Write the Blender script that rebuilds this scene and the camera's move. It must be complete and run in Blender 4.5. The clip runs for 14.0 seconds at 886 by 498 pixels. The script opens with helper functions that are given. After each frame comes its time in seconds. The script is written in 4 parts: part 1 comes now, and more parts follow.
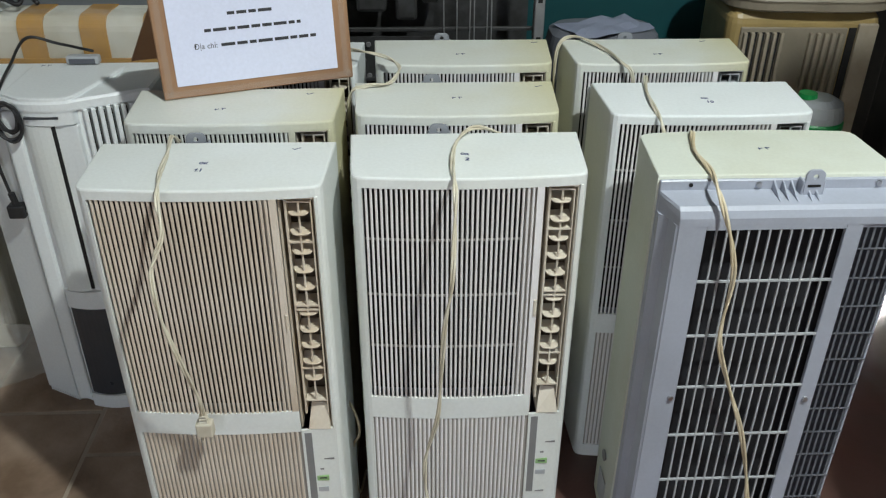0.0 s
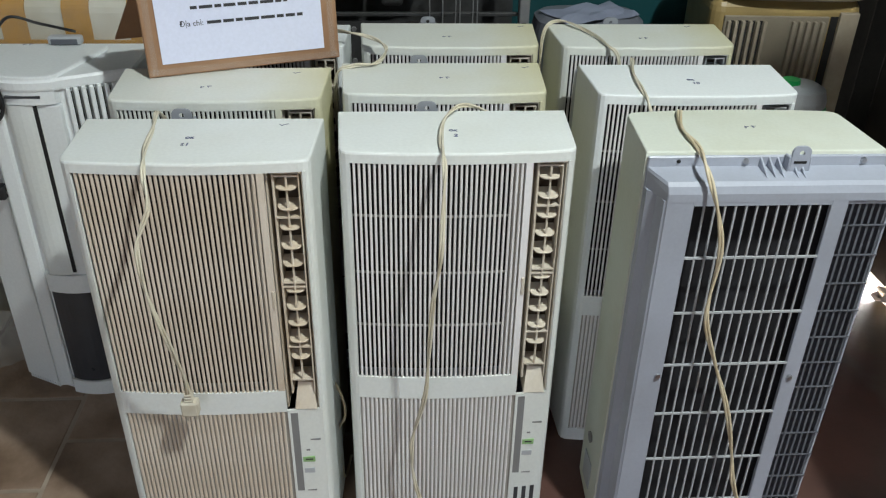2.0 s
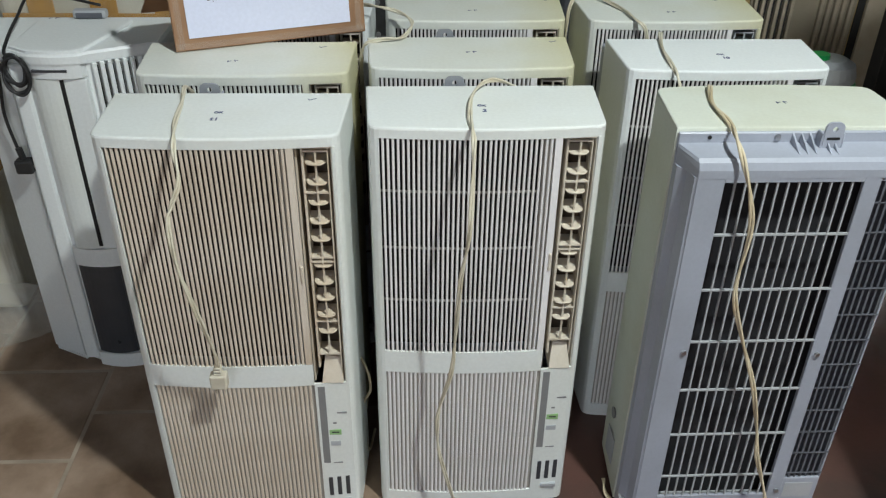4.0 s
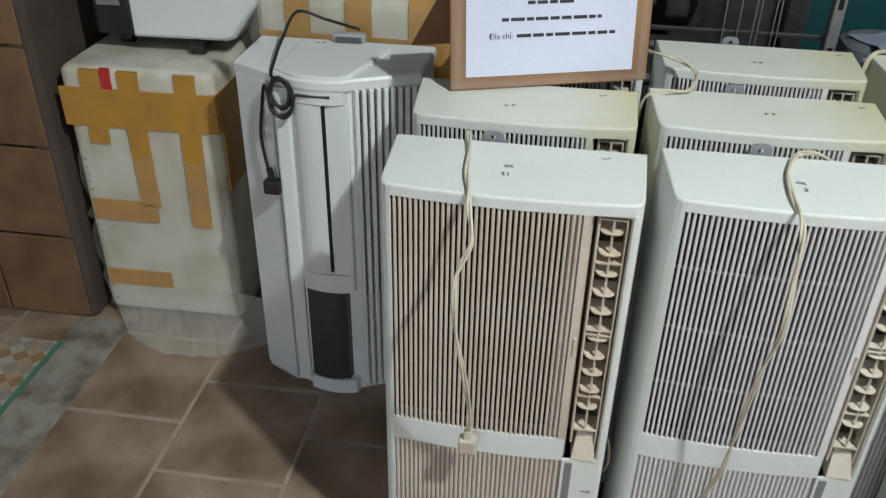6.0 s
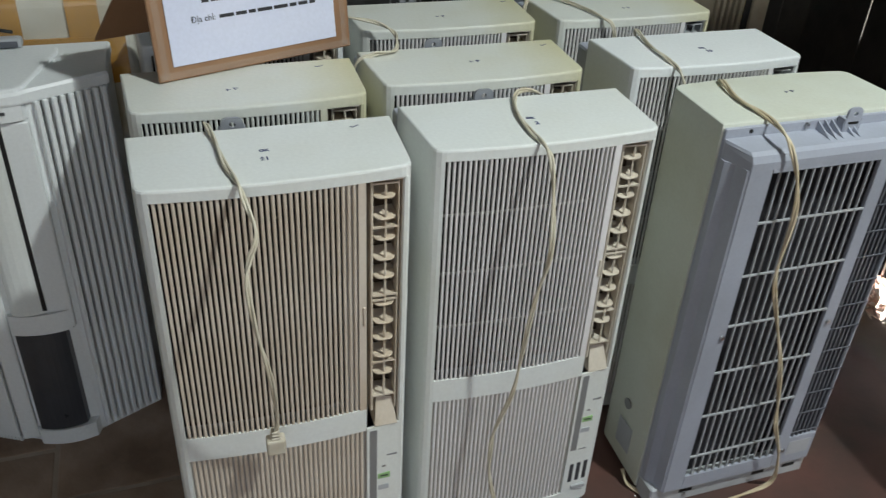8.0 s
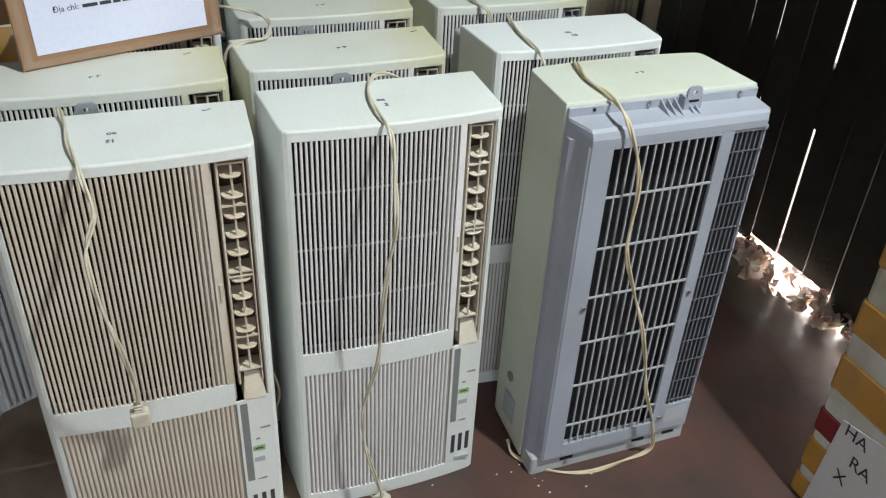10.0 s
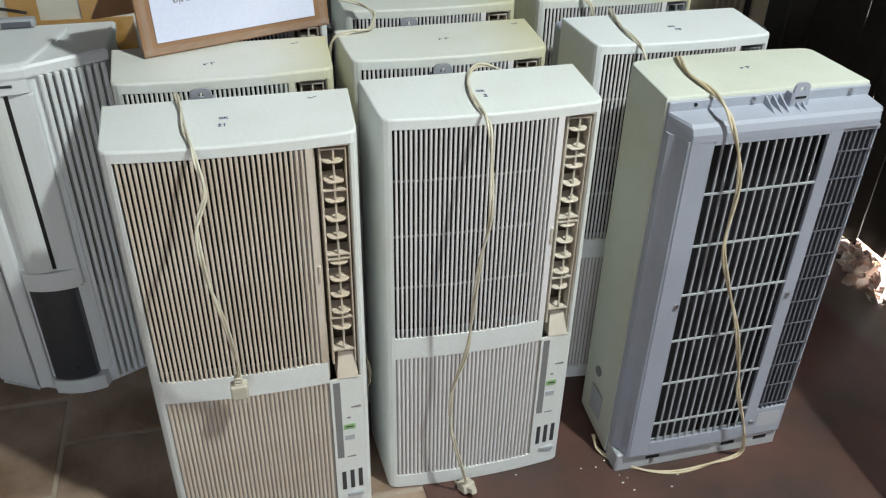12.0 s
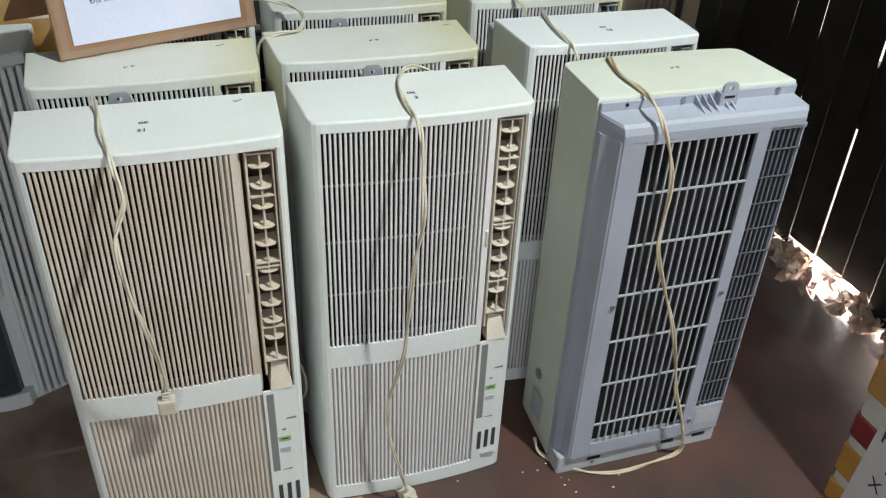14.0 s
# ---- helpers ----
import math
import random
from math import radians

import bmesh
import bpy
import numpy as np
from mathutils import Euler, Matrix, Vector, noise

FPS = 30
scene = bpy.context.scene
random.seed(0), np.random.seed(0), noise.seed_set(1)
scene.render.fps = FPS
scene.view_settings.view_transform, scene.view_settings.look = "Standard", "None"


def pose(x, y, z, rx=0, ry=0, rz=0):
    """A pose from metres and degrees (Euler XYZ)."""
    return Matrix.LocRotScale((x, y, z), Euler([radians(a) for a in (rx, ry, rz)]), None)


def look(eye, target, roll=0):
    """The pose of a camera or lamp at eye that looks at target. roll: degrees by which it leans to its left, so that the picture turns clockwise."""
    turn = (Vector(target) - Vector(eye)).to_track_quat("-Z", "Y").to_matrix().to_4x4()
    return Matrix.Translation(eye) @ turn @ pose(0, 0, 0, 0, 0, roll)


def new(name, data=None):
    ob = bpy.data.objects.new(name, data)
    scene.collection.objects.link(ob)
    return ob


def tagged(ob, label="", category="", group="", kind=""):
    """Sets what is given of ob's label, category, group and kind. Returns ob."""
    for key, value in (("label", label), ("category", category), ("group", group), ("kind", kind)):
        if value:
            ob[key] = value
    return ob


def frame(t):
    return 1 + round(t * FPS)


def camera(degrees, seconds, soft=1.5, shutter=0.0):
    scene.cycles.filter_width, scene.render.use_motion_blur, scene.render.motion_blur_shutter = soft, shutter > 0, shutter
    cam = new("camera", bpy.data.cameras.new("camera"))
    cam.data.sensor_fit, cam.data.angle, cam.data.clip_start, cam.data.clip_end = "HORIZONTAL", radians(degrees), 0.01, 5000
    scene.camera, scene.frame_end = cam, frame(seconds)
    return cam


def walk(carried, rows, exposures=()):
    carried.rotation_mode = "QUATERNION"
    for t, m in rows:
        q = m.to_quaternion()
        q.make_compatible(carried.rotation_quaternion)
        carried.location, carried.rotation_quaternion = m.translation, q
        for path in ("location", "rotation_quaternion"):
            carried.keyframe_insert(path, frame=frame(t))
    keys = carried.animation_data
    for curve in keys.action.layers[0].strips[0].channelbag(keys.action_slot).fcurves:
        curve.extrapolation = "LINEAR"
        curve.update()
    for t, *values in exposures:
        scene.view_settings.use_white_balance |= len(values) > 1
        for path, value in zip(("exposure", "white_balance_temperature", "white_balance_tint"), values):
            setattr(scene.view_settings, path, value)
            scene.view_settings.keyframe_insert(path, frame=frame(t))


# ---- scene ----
cam = camera(55.5, 14.0, soft=1.2, shutter=0.25)
PATH = [
    (0, (0.004, 0.07, 1.258), (0.072, 1.785, 0.232), 0.2),
    (0.5, (0.002, 0.017, 1.246), (0.078, 1.744, 0.241), 0.4),
    (1, (-0.004, 0.046, 1.232), (0.098, 1.767, 0.22), 1.0),
    (1.5, (-0.003, 0.033, 1.232), (0.098, 1.754, 0.218), 0.9),
    (2, (-0.008, 0.055, 1.225), (0.107, 1.77, 0.203), 1.1),
    (4.3, (-0.038, 0.057, 1.226), (0.026, 1.742, 0.151), 0.6),
    (4.5, (-0.056, 0.07, 1.229), (-0.038, 1.756, 0.155), 0.7),
    (5, (-0.098, 0.08, 1.236), (-0.16, 1.764, 0.158), 1.9),
    (5.5, (-0.172, 0.085, 1.234), (-0.37, 1.752, 0.147), 1.4),
    (6, (-0.235, 0.173, 1.241), (-0.475, 1.851, 0.18), 1.1),
    (6.5, (-0.273, 0.304, 1.242), (-0.4, 2.008, 0.203), -0.1),
    (7, (-0.276, 0.325, 1.231), (-0.163, 2.018, 0.173), 1.7),
    (7.5, (-0.316, 0.269, 1.239), (0.072, 1.913, 0.167), 0.2),
    (8, (-0.401, 0.198, 1.225), (0.178, 1.78, 0.146), 3.2),
    (8.5, (-0.387, 0.19, 1.226), (0.308, 1.711, 0.128), 5.0),
    (8.7, (-0.356, 0.172, 1.214), (0.354, 1.705, 0.144), 4.9),
    (10.8, (-0.25, 0.074, 1.254), (0.252, 1.665, 0.151), 1.1),
    (11, (-0.257, 0.078, 1.25), (0.207, 1.684, 0.152), 0.6),
    (11.5, (-0.264, 0.073, 1.252), (0.156, 1.688, 0.15), 0.8),
    (12, (-0.266, 0.069, 1.243), (0.158, 1.681, 0.137), 1.3),
    (12.5, (-0.25, 0.079, 1.236), (0.236, 1.67, 0.126), 2.7),
    (13, (-0.224, 0.08, 1.235), (0.326, 1.656, 0.133), 3.6),
    (13.5, (-0.233, 0.083, 1.232), (0.33, 1.655, 0.131), 3.0),
    (14, (-0.243, 0.084, 1.233), (0.305, 1.664, 0.137), 2.6),
]
EXPOSURES = [(0.0, 1.78), (1.0, 1.79), (2.0, 1.75), (3.2, 1.77), (4.5, 1.78), (5.5, 1.78), (6.5, 1.76), (7.0, 1.68), (7.5, 1.55), (8.0, 1.54), (8.5, 1.83), (9.8, 1.90), (11.0, 1.93), (14.0, 1.93)]
walk(cam, [(t, look(eye, target, roll)) for t, eye, target, roll in PATH], EXPOSURES)

# ---- world, sun, lamps, exposure ----
scene.view_settings.exposure = 2.0
world = bpy.data.worlds.new("world")
scene.world = world
world.use_nodes = True
sky = world.node_tree.nodes.new("ShaderNodeTexSky")
sky.sky_type, sky.sun_disc = "NISHITA", False
sky.sun_elevation, sky.sun_rotation = radians(25), radians(18)
world.node_tree.links.new(sky.outputs[0], world.node_tree.nodes["Background"].inputs[0])
world.node_tree.nodes["Background"].inputs[1].default_value = 0.12
sun = new("sun", bpy.data.lights.new("sun", "SUN"))
sun.data.energy, sun.data.angle, sun.data.color = 5.0, radians(0.6), (1.0, 0.95, 0.86)
sun.matrix_world = look((2.1, 8.5, 4.2), (0, 0, 0))
lamp = new("ceiling_lamp_light", bpy.data.lights.new("ceiling_lamp_light", "AREA"))
lamp.data.shape, lamp.data.size, lamp.data.energy, lamp.data.color = "DISK", 0.10, 21.0, (0.93, 1.0, 0.985)
lamp.location = (0.79, 0.08, 2.70)
# added pinkish fill lamp behind the camera, no known source
front_fill_light = new("doorway_daylight", bpy.data.lights.new("doorway_daylight", "AREA"))
front_fill_light.data.shape, front_fill_light.data.size, front_fill_light.data.size_y = "RECTANGLE", 0.8, 1.9
front_fill_light.data.energy, front_fill_light.data.color = 2.9, (1.0, 0.87, 0.87)
front_fill_light.matrix_world = look((-0.80, -1.98, 1.1), (0.2, 1.0, 0.6))

# added narrow lamp at the right to fill the fronts, no known source
side_fill_light = new("gate_gap_daylight", bpy.data.lights.new("gate_gap_daylight", "AREA"))
side_fill_light.data.shape, side_fill_light.data.size, side_fill_light.data.size_y = "RECTANGLE", 0.18, 0.7
side_fill_light.data.energy, side_fill_light.data.color = 0.35, (1.0, 0.84, 0.87)
side_fill_light.matrix_world = look((1.255, -0.25, 1.50), (0.1, 1.1, 0.55))

foot_light = new("fence_foot_daylight", bpy.data.lights.new("fence_foot_daylight", "AREA"))
foot_light.data.shape, foot_light.data.size, foot_light.data.size_y = "RECTANGLE", 1.2, 0.055
foot_light.data.energy, foot_light.data.color = 6.0, (1.0, 0.95, 0.93)
foot_light.matrix_world = look((1.32, 1.40, 0.032), (0.0, 1.40, 0.02))


# ---- materials ----
def shader(name):
    m = bpy.data.materials.new(name)
    m.use_nodes = True
    return m, m.node_tree.nodes, m.node_tree.links, m.node_tree.nodes["Principled BSDF"]


def surface(name, base, other=None, scale=6.0, fine=180.0, rough=0.45, metal=0.0, bump=0.05, amount=0.5, vary=0.0, coat=0.0, low=0.42, high=0.68, stain_or_glow=None):
    """Colour that drifts between two tones at one scale, with fine grain, uneven gloss and slight relief."""
    m, nodes, links, bsdf = shader(name)
    other = other or tuple(c * 0.85 for c in base)
    where = nodes.new("ShaderNodeTexCoord")
    big, small = nodes.new("ShaderNodeTexNoise"), nodes.new("ShaderNodeTexNoise")
    big.inputs["Scale"].default_value, big.inputs["Detail"].default_value = scale, 5
    small.inputs["Scale"].default_value, small.inputs["Detail"].default_value = fine, 3
    for n in (big, small):
        links.new(where.outputs["Object"], n.inputs["Vector"])
    ramp = nodes.new("ShaderNodeMapRange")
    ramp.inputs[1].default_value, ramp.inputs[2].default_value = low, high
    ramp.inputs[4].default_value = amount
    links.new(big.outputs[0], ramp.inputs[0])
    mix = nodes.new("ShaderNodeMix")
    mix.data_type = "RGBA"
    mix.inputs["A"].default_value, mix.inputs["B"].default_value = (*base, 1), (*other, 1)
    links.new(ramp.outputs[0], mix.inputs["Factor"])
    colour = mix.outputs["Result"]
    if stain_or_glow:
        # a ragged stain or painted glow that spreads from one side: tone, where it starts and where it is full
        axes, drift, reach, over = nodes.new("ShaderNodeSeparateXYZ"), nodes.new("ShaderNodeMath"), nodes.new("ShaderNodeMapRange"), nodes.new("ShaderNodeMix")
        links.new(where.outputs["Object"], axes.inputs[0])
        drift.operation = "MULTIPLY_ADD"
        drift.inputs[1].default_value = stain_or_glow[3]
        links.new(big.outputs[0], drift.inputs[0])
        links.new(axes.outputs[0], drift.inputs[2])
        reach.inputs[1].default_value, reach.inputs[2].default_value = stain_or_glow[1], stain_or_glow[2]
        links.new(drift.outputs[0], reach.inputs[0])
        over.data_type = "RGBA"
        over.inputs["B"].default_value = (*stain_or_glow[0], 1)
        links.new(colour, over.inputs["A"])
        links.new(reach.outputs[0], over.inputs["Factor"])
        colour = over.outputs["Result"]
    tone = nodes.new("ShaderNodeHueSaturation")
    grain = nodes.new("ShaderNodeMapRange")
    grain.inputs[3].default_value, grain.inputs[4].default_value = 0.93, 1.07
    links.new(small.outputs[0], grain.inputs[0])
    value = grain.outputs[0]
    if vary:
        info, spread, times = nodes.new("ShaderNodeObjectInfo"), nodes.new("ShaderNodeMapRange"), nodes.new("ShaderNodeMath")
        spread.inputs[3].default_value, spread.inputs[4].default_value = 1 - vary, 1 + vary
        times.operation = "MULTIPLY"
        links.new(info.outputs["Random"], spread.inputs[0])
        links.new(spread.outputs[0], times.inputs[0])
        links.new(value, times.inputs[1])
        value = times.outputs[0]
    links.new(value, tone.inputs["Value"])
    links.new(colour, tone.inputs["Color"])
    links.new(tone.outputs[0], bsdf.inputs["Base Color"])
    gloss = nodes.new("ShaderNodeMapRange")
    gloss.inputs[3].default_value, gloss.inputs[4].default_value = rough - 0.08, min(1.0, rough + 0.1)
    links.new(big.outputs[0], gloss.inputs[0])
    links.new(gloss.outputs[0], bsdf.inputs["Roughness"])
    relief = nodes.new("ShaderNodeBump")
    relief.inputs["Strength"].default_value, relief.inputs["Distance"].default_value = bump, 0.004
    links.new(small.outputs[0], relief.inputs["Height"])
    links.new(relief.outputs[0], bsdf.inputs["Normal"])
    bsdf.inputs["Metallic"].default_value, bsdf.inputs["Coat Weight"].default_value = metal, coat
    return m


WHITE = surface("white_plastic", (0.72, 0.75, 0.73), (0.66, 0.67, 0.60), 4, rough=0.42, amount=0.6)
CREAM = surface("yellowed_plastic", (0.70, 0.72, 0.67), (0.63, 0.62, 0.50), 4, rough=0.42, amount=0.7, stain_or_glow=((0.60, 0.56, 0.32), 0.10, 0.26, 0.10))
AGED = surface("aged_front_plastic", (0.64, 0.565, 0.475), (0.50, 0.405, 0.30), 7, rough=0.5, amount=0.9)
PALE = surface("pale_front_plastic", (0.77, 0.755, 0.75), (0.70, 0.68, 0.655), 7, rough=0.45, amount=0.6)
YELLOW = surface("yellow_green_plastic", (0.63, 0.66, 0.58), (0.56, 0.57, 0.46), 5, rough=0.42, amount=0.9)
SNOW = surface("cool_white_plastic", (0.77, 0.80, 0.80), (0.70, 0.73, 0.72), 4, rough=0.38, amount=0.5)
TAN = surface("tan_plastic", (0.62, 0.55, 0.45), (0.48, 0.38, 0.26), 12, rough=0.5, amount=0.8)
BEIGE = surface("beige_plastic", (0.62, 0.57, 0.48), (0.50, 0.43, 0.33), 18, rough=0.5, amount=0.7)
DARKTAN = surface("outlet_depth_shade", (0.10, 0.075, 0.05), (0.05, 0.038, 0.026), 30, rough=0.8, amount=0.7)
# near-black that paints the shade inside gaps, slots and holes
DARK = surface("painted_gap_shade", (0.006, 0.0055, 0.005), (0.014, 0.013, 0.012), 30, rough=0.8, amount=0.6)
# front plastic darkened in colour for the shade in the recess behind the slats
SHADE = surface("recess_shade_plastic", (0.36, 0.34, 0.31), (0.30, 0.27, 0.23), 9, rough=0.6, amount=0.6)
GREY = surface("blue_grey_plastic", (0.36, 0.385, 0.45), (0.31, 0.33, 0.38), 9, rough=0.36, amount=0.7, bump=0.03)
TABGREY = surface("mid_grey_plastic", (0.27, 0.285, 0.31), (0.22, 0.23, 0.25), 12, rough=0.4)
DIMGREY = surface("dark_and_shaded_blue_grey", (0.115, 0.123, 0.143), (0.085, 0.09, 0.103), 12, rough=0.5)
LIGHTGREY = surface("light_grey_plastic", (0.42, 0.44, 0.46), (0.36, 0.37, 0.38), 9, rough=0.4, amount=0.6)
FINS = surface("shaded_condenser_fins", (0.006, 0.006, 0.008), (0.03, 0.032, 0.04), 30, rough=0.7, amount=0.5, low=0.5, high=0.75)
SCREW = surface("screw_steel", (0.55, 0.55, 0.56), rough=0.3, metal=1.0)
INK = surface("blue_marker_ink", (0.015, 0.03, 0.12), (0.03, 0.05, 0.16), 40, rough=0.5)
PRINT = surface("black_print", (0.03, 0.03, 0.035), rough=0.6)
PALEPRINT = surface("grey_print", (0.22, 0.22, 0.22), rough=0.6)
GREEN = surface("green_label_ink", (0.30, 0.50, 0.22), rough=0.4)
BRIGHTGREEN = surface("green_plastic", (0.01, 0.30, 0.07), (0.01, 0.20, 0.05), 12, rough=0.35)
TEALEDGE = surface("faded_green_edge", (0.06, 0.20, 0.13), (0.10, 0.20, 0.15), 20, rough=0.6)
CORD = surface("ivory_cord", (0.62, 0.58, 0.46), (0.48, 0.42, 0.30), 25, rough=0.5, amount=0.8)
OLDCORD = surface("brownish_cord", (0.62, 0.54, 0.38), (0.48, 0.38, 0.23), 25, rough=0.5, amount=0.8)
PLUG = surface("ivory_plug", (0.58, 0.54, 0.44), (0.45, 0.40, 0.30), 40, rough=0.5, amount=0.7)
BLACK = surface("black_rubber", (0.012, 0.012, 0.013), (0.03, 0.03, 0.03), 30, rough=0.45)
FOAM = surface("foam_box", (0.66, 0.65, 0.57), (0.44, 0.39, 0.27), 7, 260, rough=0.6, amount=0.9, bump=0.12)
TAPE = surface("amber_tape", (0.53, 0.275, 0.045), (0.41, 0.215, 0.050), 16, rough=0.22, amount=0.8, coat=0.3)
REDTAPE = surface("red_tape", (0.55, 0.03, 0.03), rough=0.35)
DARKRED = surface("dark_red_tape", (0.22, 0.02, 0.025), (0.17, 0.02, 0.02), 10, rough=0.25, coat=0.3)
CARD = surface("brown_cardboard", (0.30, 0.165, 0.085), (0.23, 0.12, 0.06), 12, rough=0.6, amount=0.7)
PAPER = surface("white_paper", (0.68, 0.71, 0.86), (0.63, 0.66, 0.80), 5, rough=0.22, amount=0.5, bump=0.02, coat=0.6)
NOTICE = surface("plain_paper", (0.74, 0.73, 0.72), (0.66, 0.65, 0.63), 8, rough=0.5, amount=0.6)
SHEET = surface("lilac_sheet", (0.27, 0.29, 0.38), (0.20, 0.22, 0.30), 12, rough=0.35)
BOARD = surface("dark_fence_wood", (0.022, 0.017, 0.013), (0.012, 0.010, 0.008), 14, 90, rough=0.88, amount=0.8, vary=0.3, bump=0.3)
TEAL = surface("dark_teal_paint", (0.006, 0.070, 0.078), (0.004, 0.048, 0.056), 3, rough=0.5)
PLASTER = surface("grey_plaster", (0.27, 0.29, 0.31), (0.21, 0.22, 0.23), 3, 60, rough=0.85, bump=0.25)
MORTAR = surface("rough_mortar", (0.085, 0.062, 0.048), (0.042, 0.031, 0.025), 8, 50, rough=0.9, bump=0.6)
CLADDING = surface("brown_glazed_tile", (0.20, 0.112, 0.056), (0.095, 0.055, 0.030), 10, rough=0.45, amount=0.9, vary=0.12)
TILE = surface("terracotta_tile", (0.39, 0.285, 0.21), (0.175, 0.112, 0.070), 6, 110, rough=0.5, amount=1.0, vary=0.10, bump=0.2, low=0.36, high=0.64)
# paler towards the fence: dust, plus the daylight glow painted into the colour
SCREED = surface("red_brown_cement", (0.098, 0.046, 0.036), (0.046, 0.032, 0.026), 5, 90, rough=0.5, amount=0.9, bump=0.1, stain_or_glow=((0.24, 0.205, 0.18), 1.20, 1.40, 0.30))
GROUT = surface("dirty_grout", (0.38, 0.315, 0.245), (0.17, 0.13, 0.095), 9, 80, rough=0.9, bump=0.4)
GROUND = surface("pale_dry_soil", (0.42, 0.37, 0.30), (0.32, 0.27, 0.21), 3, 60, rough=0.95, bump=0.5)
CEMENT = surface("rough_grey_cement", (0.30, 0.28, 0.24), (0.13, 0.105, 0.08), 16, 90, rough=0.9, amount=1.0, bump=0.5)
LEAF = surface("dry_leaf", (0.68, 0.61, 0.54), (0.40, 0.21, 0.15), 22, rough=0.7, amount=0.9)
CRUMB = surface("white_crumb", (0.7, 0.69, 0.66), rough=0.8)
STEEL = surface("dull_steel", (0.10, 0.10, 0.10), (0.05, 0.048, 0.045), 20, rough=0.45, metal=0.7, amount=0.8)
BRIGHTSTEEL = surface("galvanised_steel", (0.36, 0.36, 0.36), (0.22, 0.22, 0.22), 25, rough=0.45, metal=0.6)
OLDFIN = surface("old_fin_plastic", (0.36, 0.31, 0.235), (0.27, 0.225, 0.16), 14, rough=0.55, amount=0.8)
OCHRE = surface("ochre_plastic", (0.36, 0.26, 0.105), (0.25, 0.18, 0.075), 8, rough=0.4, amount=0.8)
TAUPE = surface("taupe_plastic", (0.25, 0.215, 0.16), (0.18, 0.15, 0.11), 10, rough=0.5)
CHARCOAL = surface("charcoal_window", (0.045, 0.048, 0.055), (0.06, 0.063, 0.07), 20, rough=0.3)
CEILING = surface("ceiling_board", (0.40, 0.40, 0.39), rough=0.8)


def wrap_material(name, alpha):
    m, nodes, links, bsdf = shader(name)
    bsdf.inputs["Base Color"].default_value = (0.75, 0.73, 0.66, 1)
    bsdf.inputs["Roughness"].default_value = 0.18
    bsdf.inputs["Alpha"].default_value = alpha
    return m


def mat_pattern():
    m, nodes, links, bsdf = shader("patterned_mat")
    where, turn = nodes.new("ShaderNodeTexCoord"), nodes.new("ShaderNodeMapping")
    turn.inputs["Rotation"].default_value = (0, 0, radians(45))
    checks, spots, mix = nodes.new("ShaderNodeTexChecker"), nodes.new("ShaderNodeTexChecker"), nodes.new("ShaderNodeMix")
    checks.inputs["Scale"].default_value, spots.inputs["Scale"].default_value = 34, 17
    checks.inputs["Color1"].default_value, checks.inputs["Color2"].default_value = (0.42, 0.38, 0.33, 1), (0.20, 0.15, 0.11, 1)
    spots.inputs["Color1"].default_value, spots.inputs["Color2"].default_value = (0.36, 0.21, 0.06, 1), (0.38, 0.35, 0.31, 1)
    mix.data_type = "RGBA"
    mix.inputs["Factor"].default_value = 0.5
    links.new(where.outputs["Object"], turn.inputs[0])
    for n in (checks, spots):
        links.new(turn.outputs[0], n.inputs["Vector"])
    links.new(checks.outputs[0], mix.inputs["A"])
    links.new(spots.outputs[0], mix.inputs["B"])
    links.new(mix.outputs["Result"], bsdf.inputs["Base Color"])
    bsdf.inputs["Roughness"].default_value = 0.6
    return m


def lamp_glow():
    m, nodes, links, bsdf = shader("lamp_glow")
    bsdf.inputs["Emission Color"].default_value, bsdf.inputs["Emission Strength"].default_value = (0.93, 1, 0.93, 1), 4.0
    return m


WRAP, FILM, MAT, GLOW = wrap_material("clear_wrap", 0.32), wrap_material("thin_film", 0.11), mat_pattern(), lamp_glow()


# ---- building helpers ----
def thing(name, m, label, category, group="", kind=""):
    ob = new(name)
    ob.empty_display_size = 0.05
    ob.matrix_world = m
    return tagged(ob, label, category, group, kind)


def mesh_of(name, bm, material, smooth=False):
    bmesh.ops.recalc_face_normals(bm, faces=bm.faces)
    me = bpy.data.meshes.new(name)
    bm.to_mesh(me)
    bm.free()
    me.materials.append(material)
    if smooth:
        me.polygons.foreach_set("use_smooth", [True] * len(me.polygons))
    return me


def part(name, bm, material, parent=None, label="", smooth=False, at=None):
    me = bm if isinstance(bm, bpy.types.Mesh) else mesh_of(name, bm, material, smooth)
    ob = new(name, me)
    if parent:
        ob.parent = parent
    if at is not None:
        ob.matrix_basis = at if isinstance(at, Matrix) else Matrix.Translation(at)
    return tagged(ob, label)


def block(x0, x1, y0, y1, z0, z1, bevel=0.0, seg=2, bm=None, turn=None):
    """A box between the given planes, with rounded edges."""
    one = bmesh.new()
    bmesh.ops.create_cube(one, size=1)
    bmesh.ops.scale(one, vec=(x1 - x0, y1 - y0, z1 - z0), verts=one.verts)
    if bevel:
        bmesh.ops.bevel(one, geom=list(one.edges), offset=bevel, segments=seg, affect="EDGES", profile=0.5)
    if turn:
        bmesh.ops.transform(one, matrix=turn, verts=one.verts)
    bmesh.ops.translate(one, vec=((x0 + x1) / 2, (y0 + y1) / 2, (z0 + z1) / 2), verts=one.verts)
    return add(bm, one)


def add(bm, one):
    """Joins the second bmesh into the first."""
    if bm is None:
        return one
    me = bpy.data.meshes.new("tmp")
    one.to_mesh(me)
    one.free()
    bm.from_mesh(me)
    bpy.data.meshes.remove(me)
    return bm


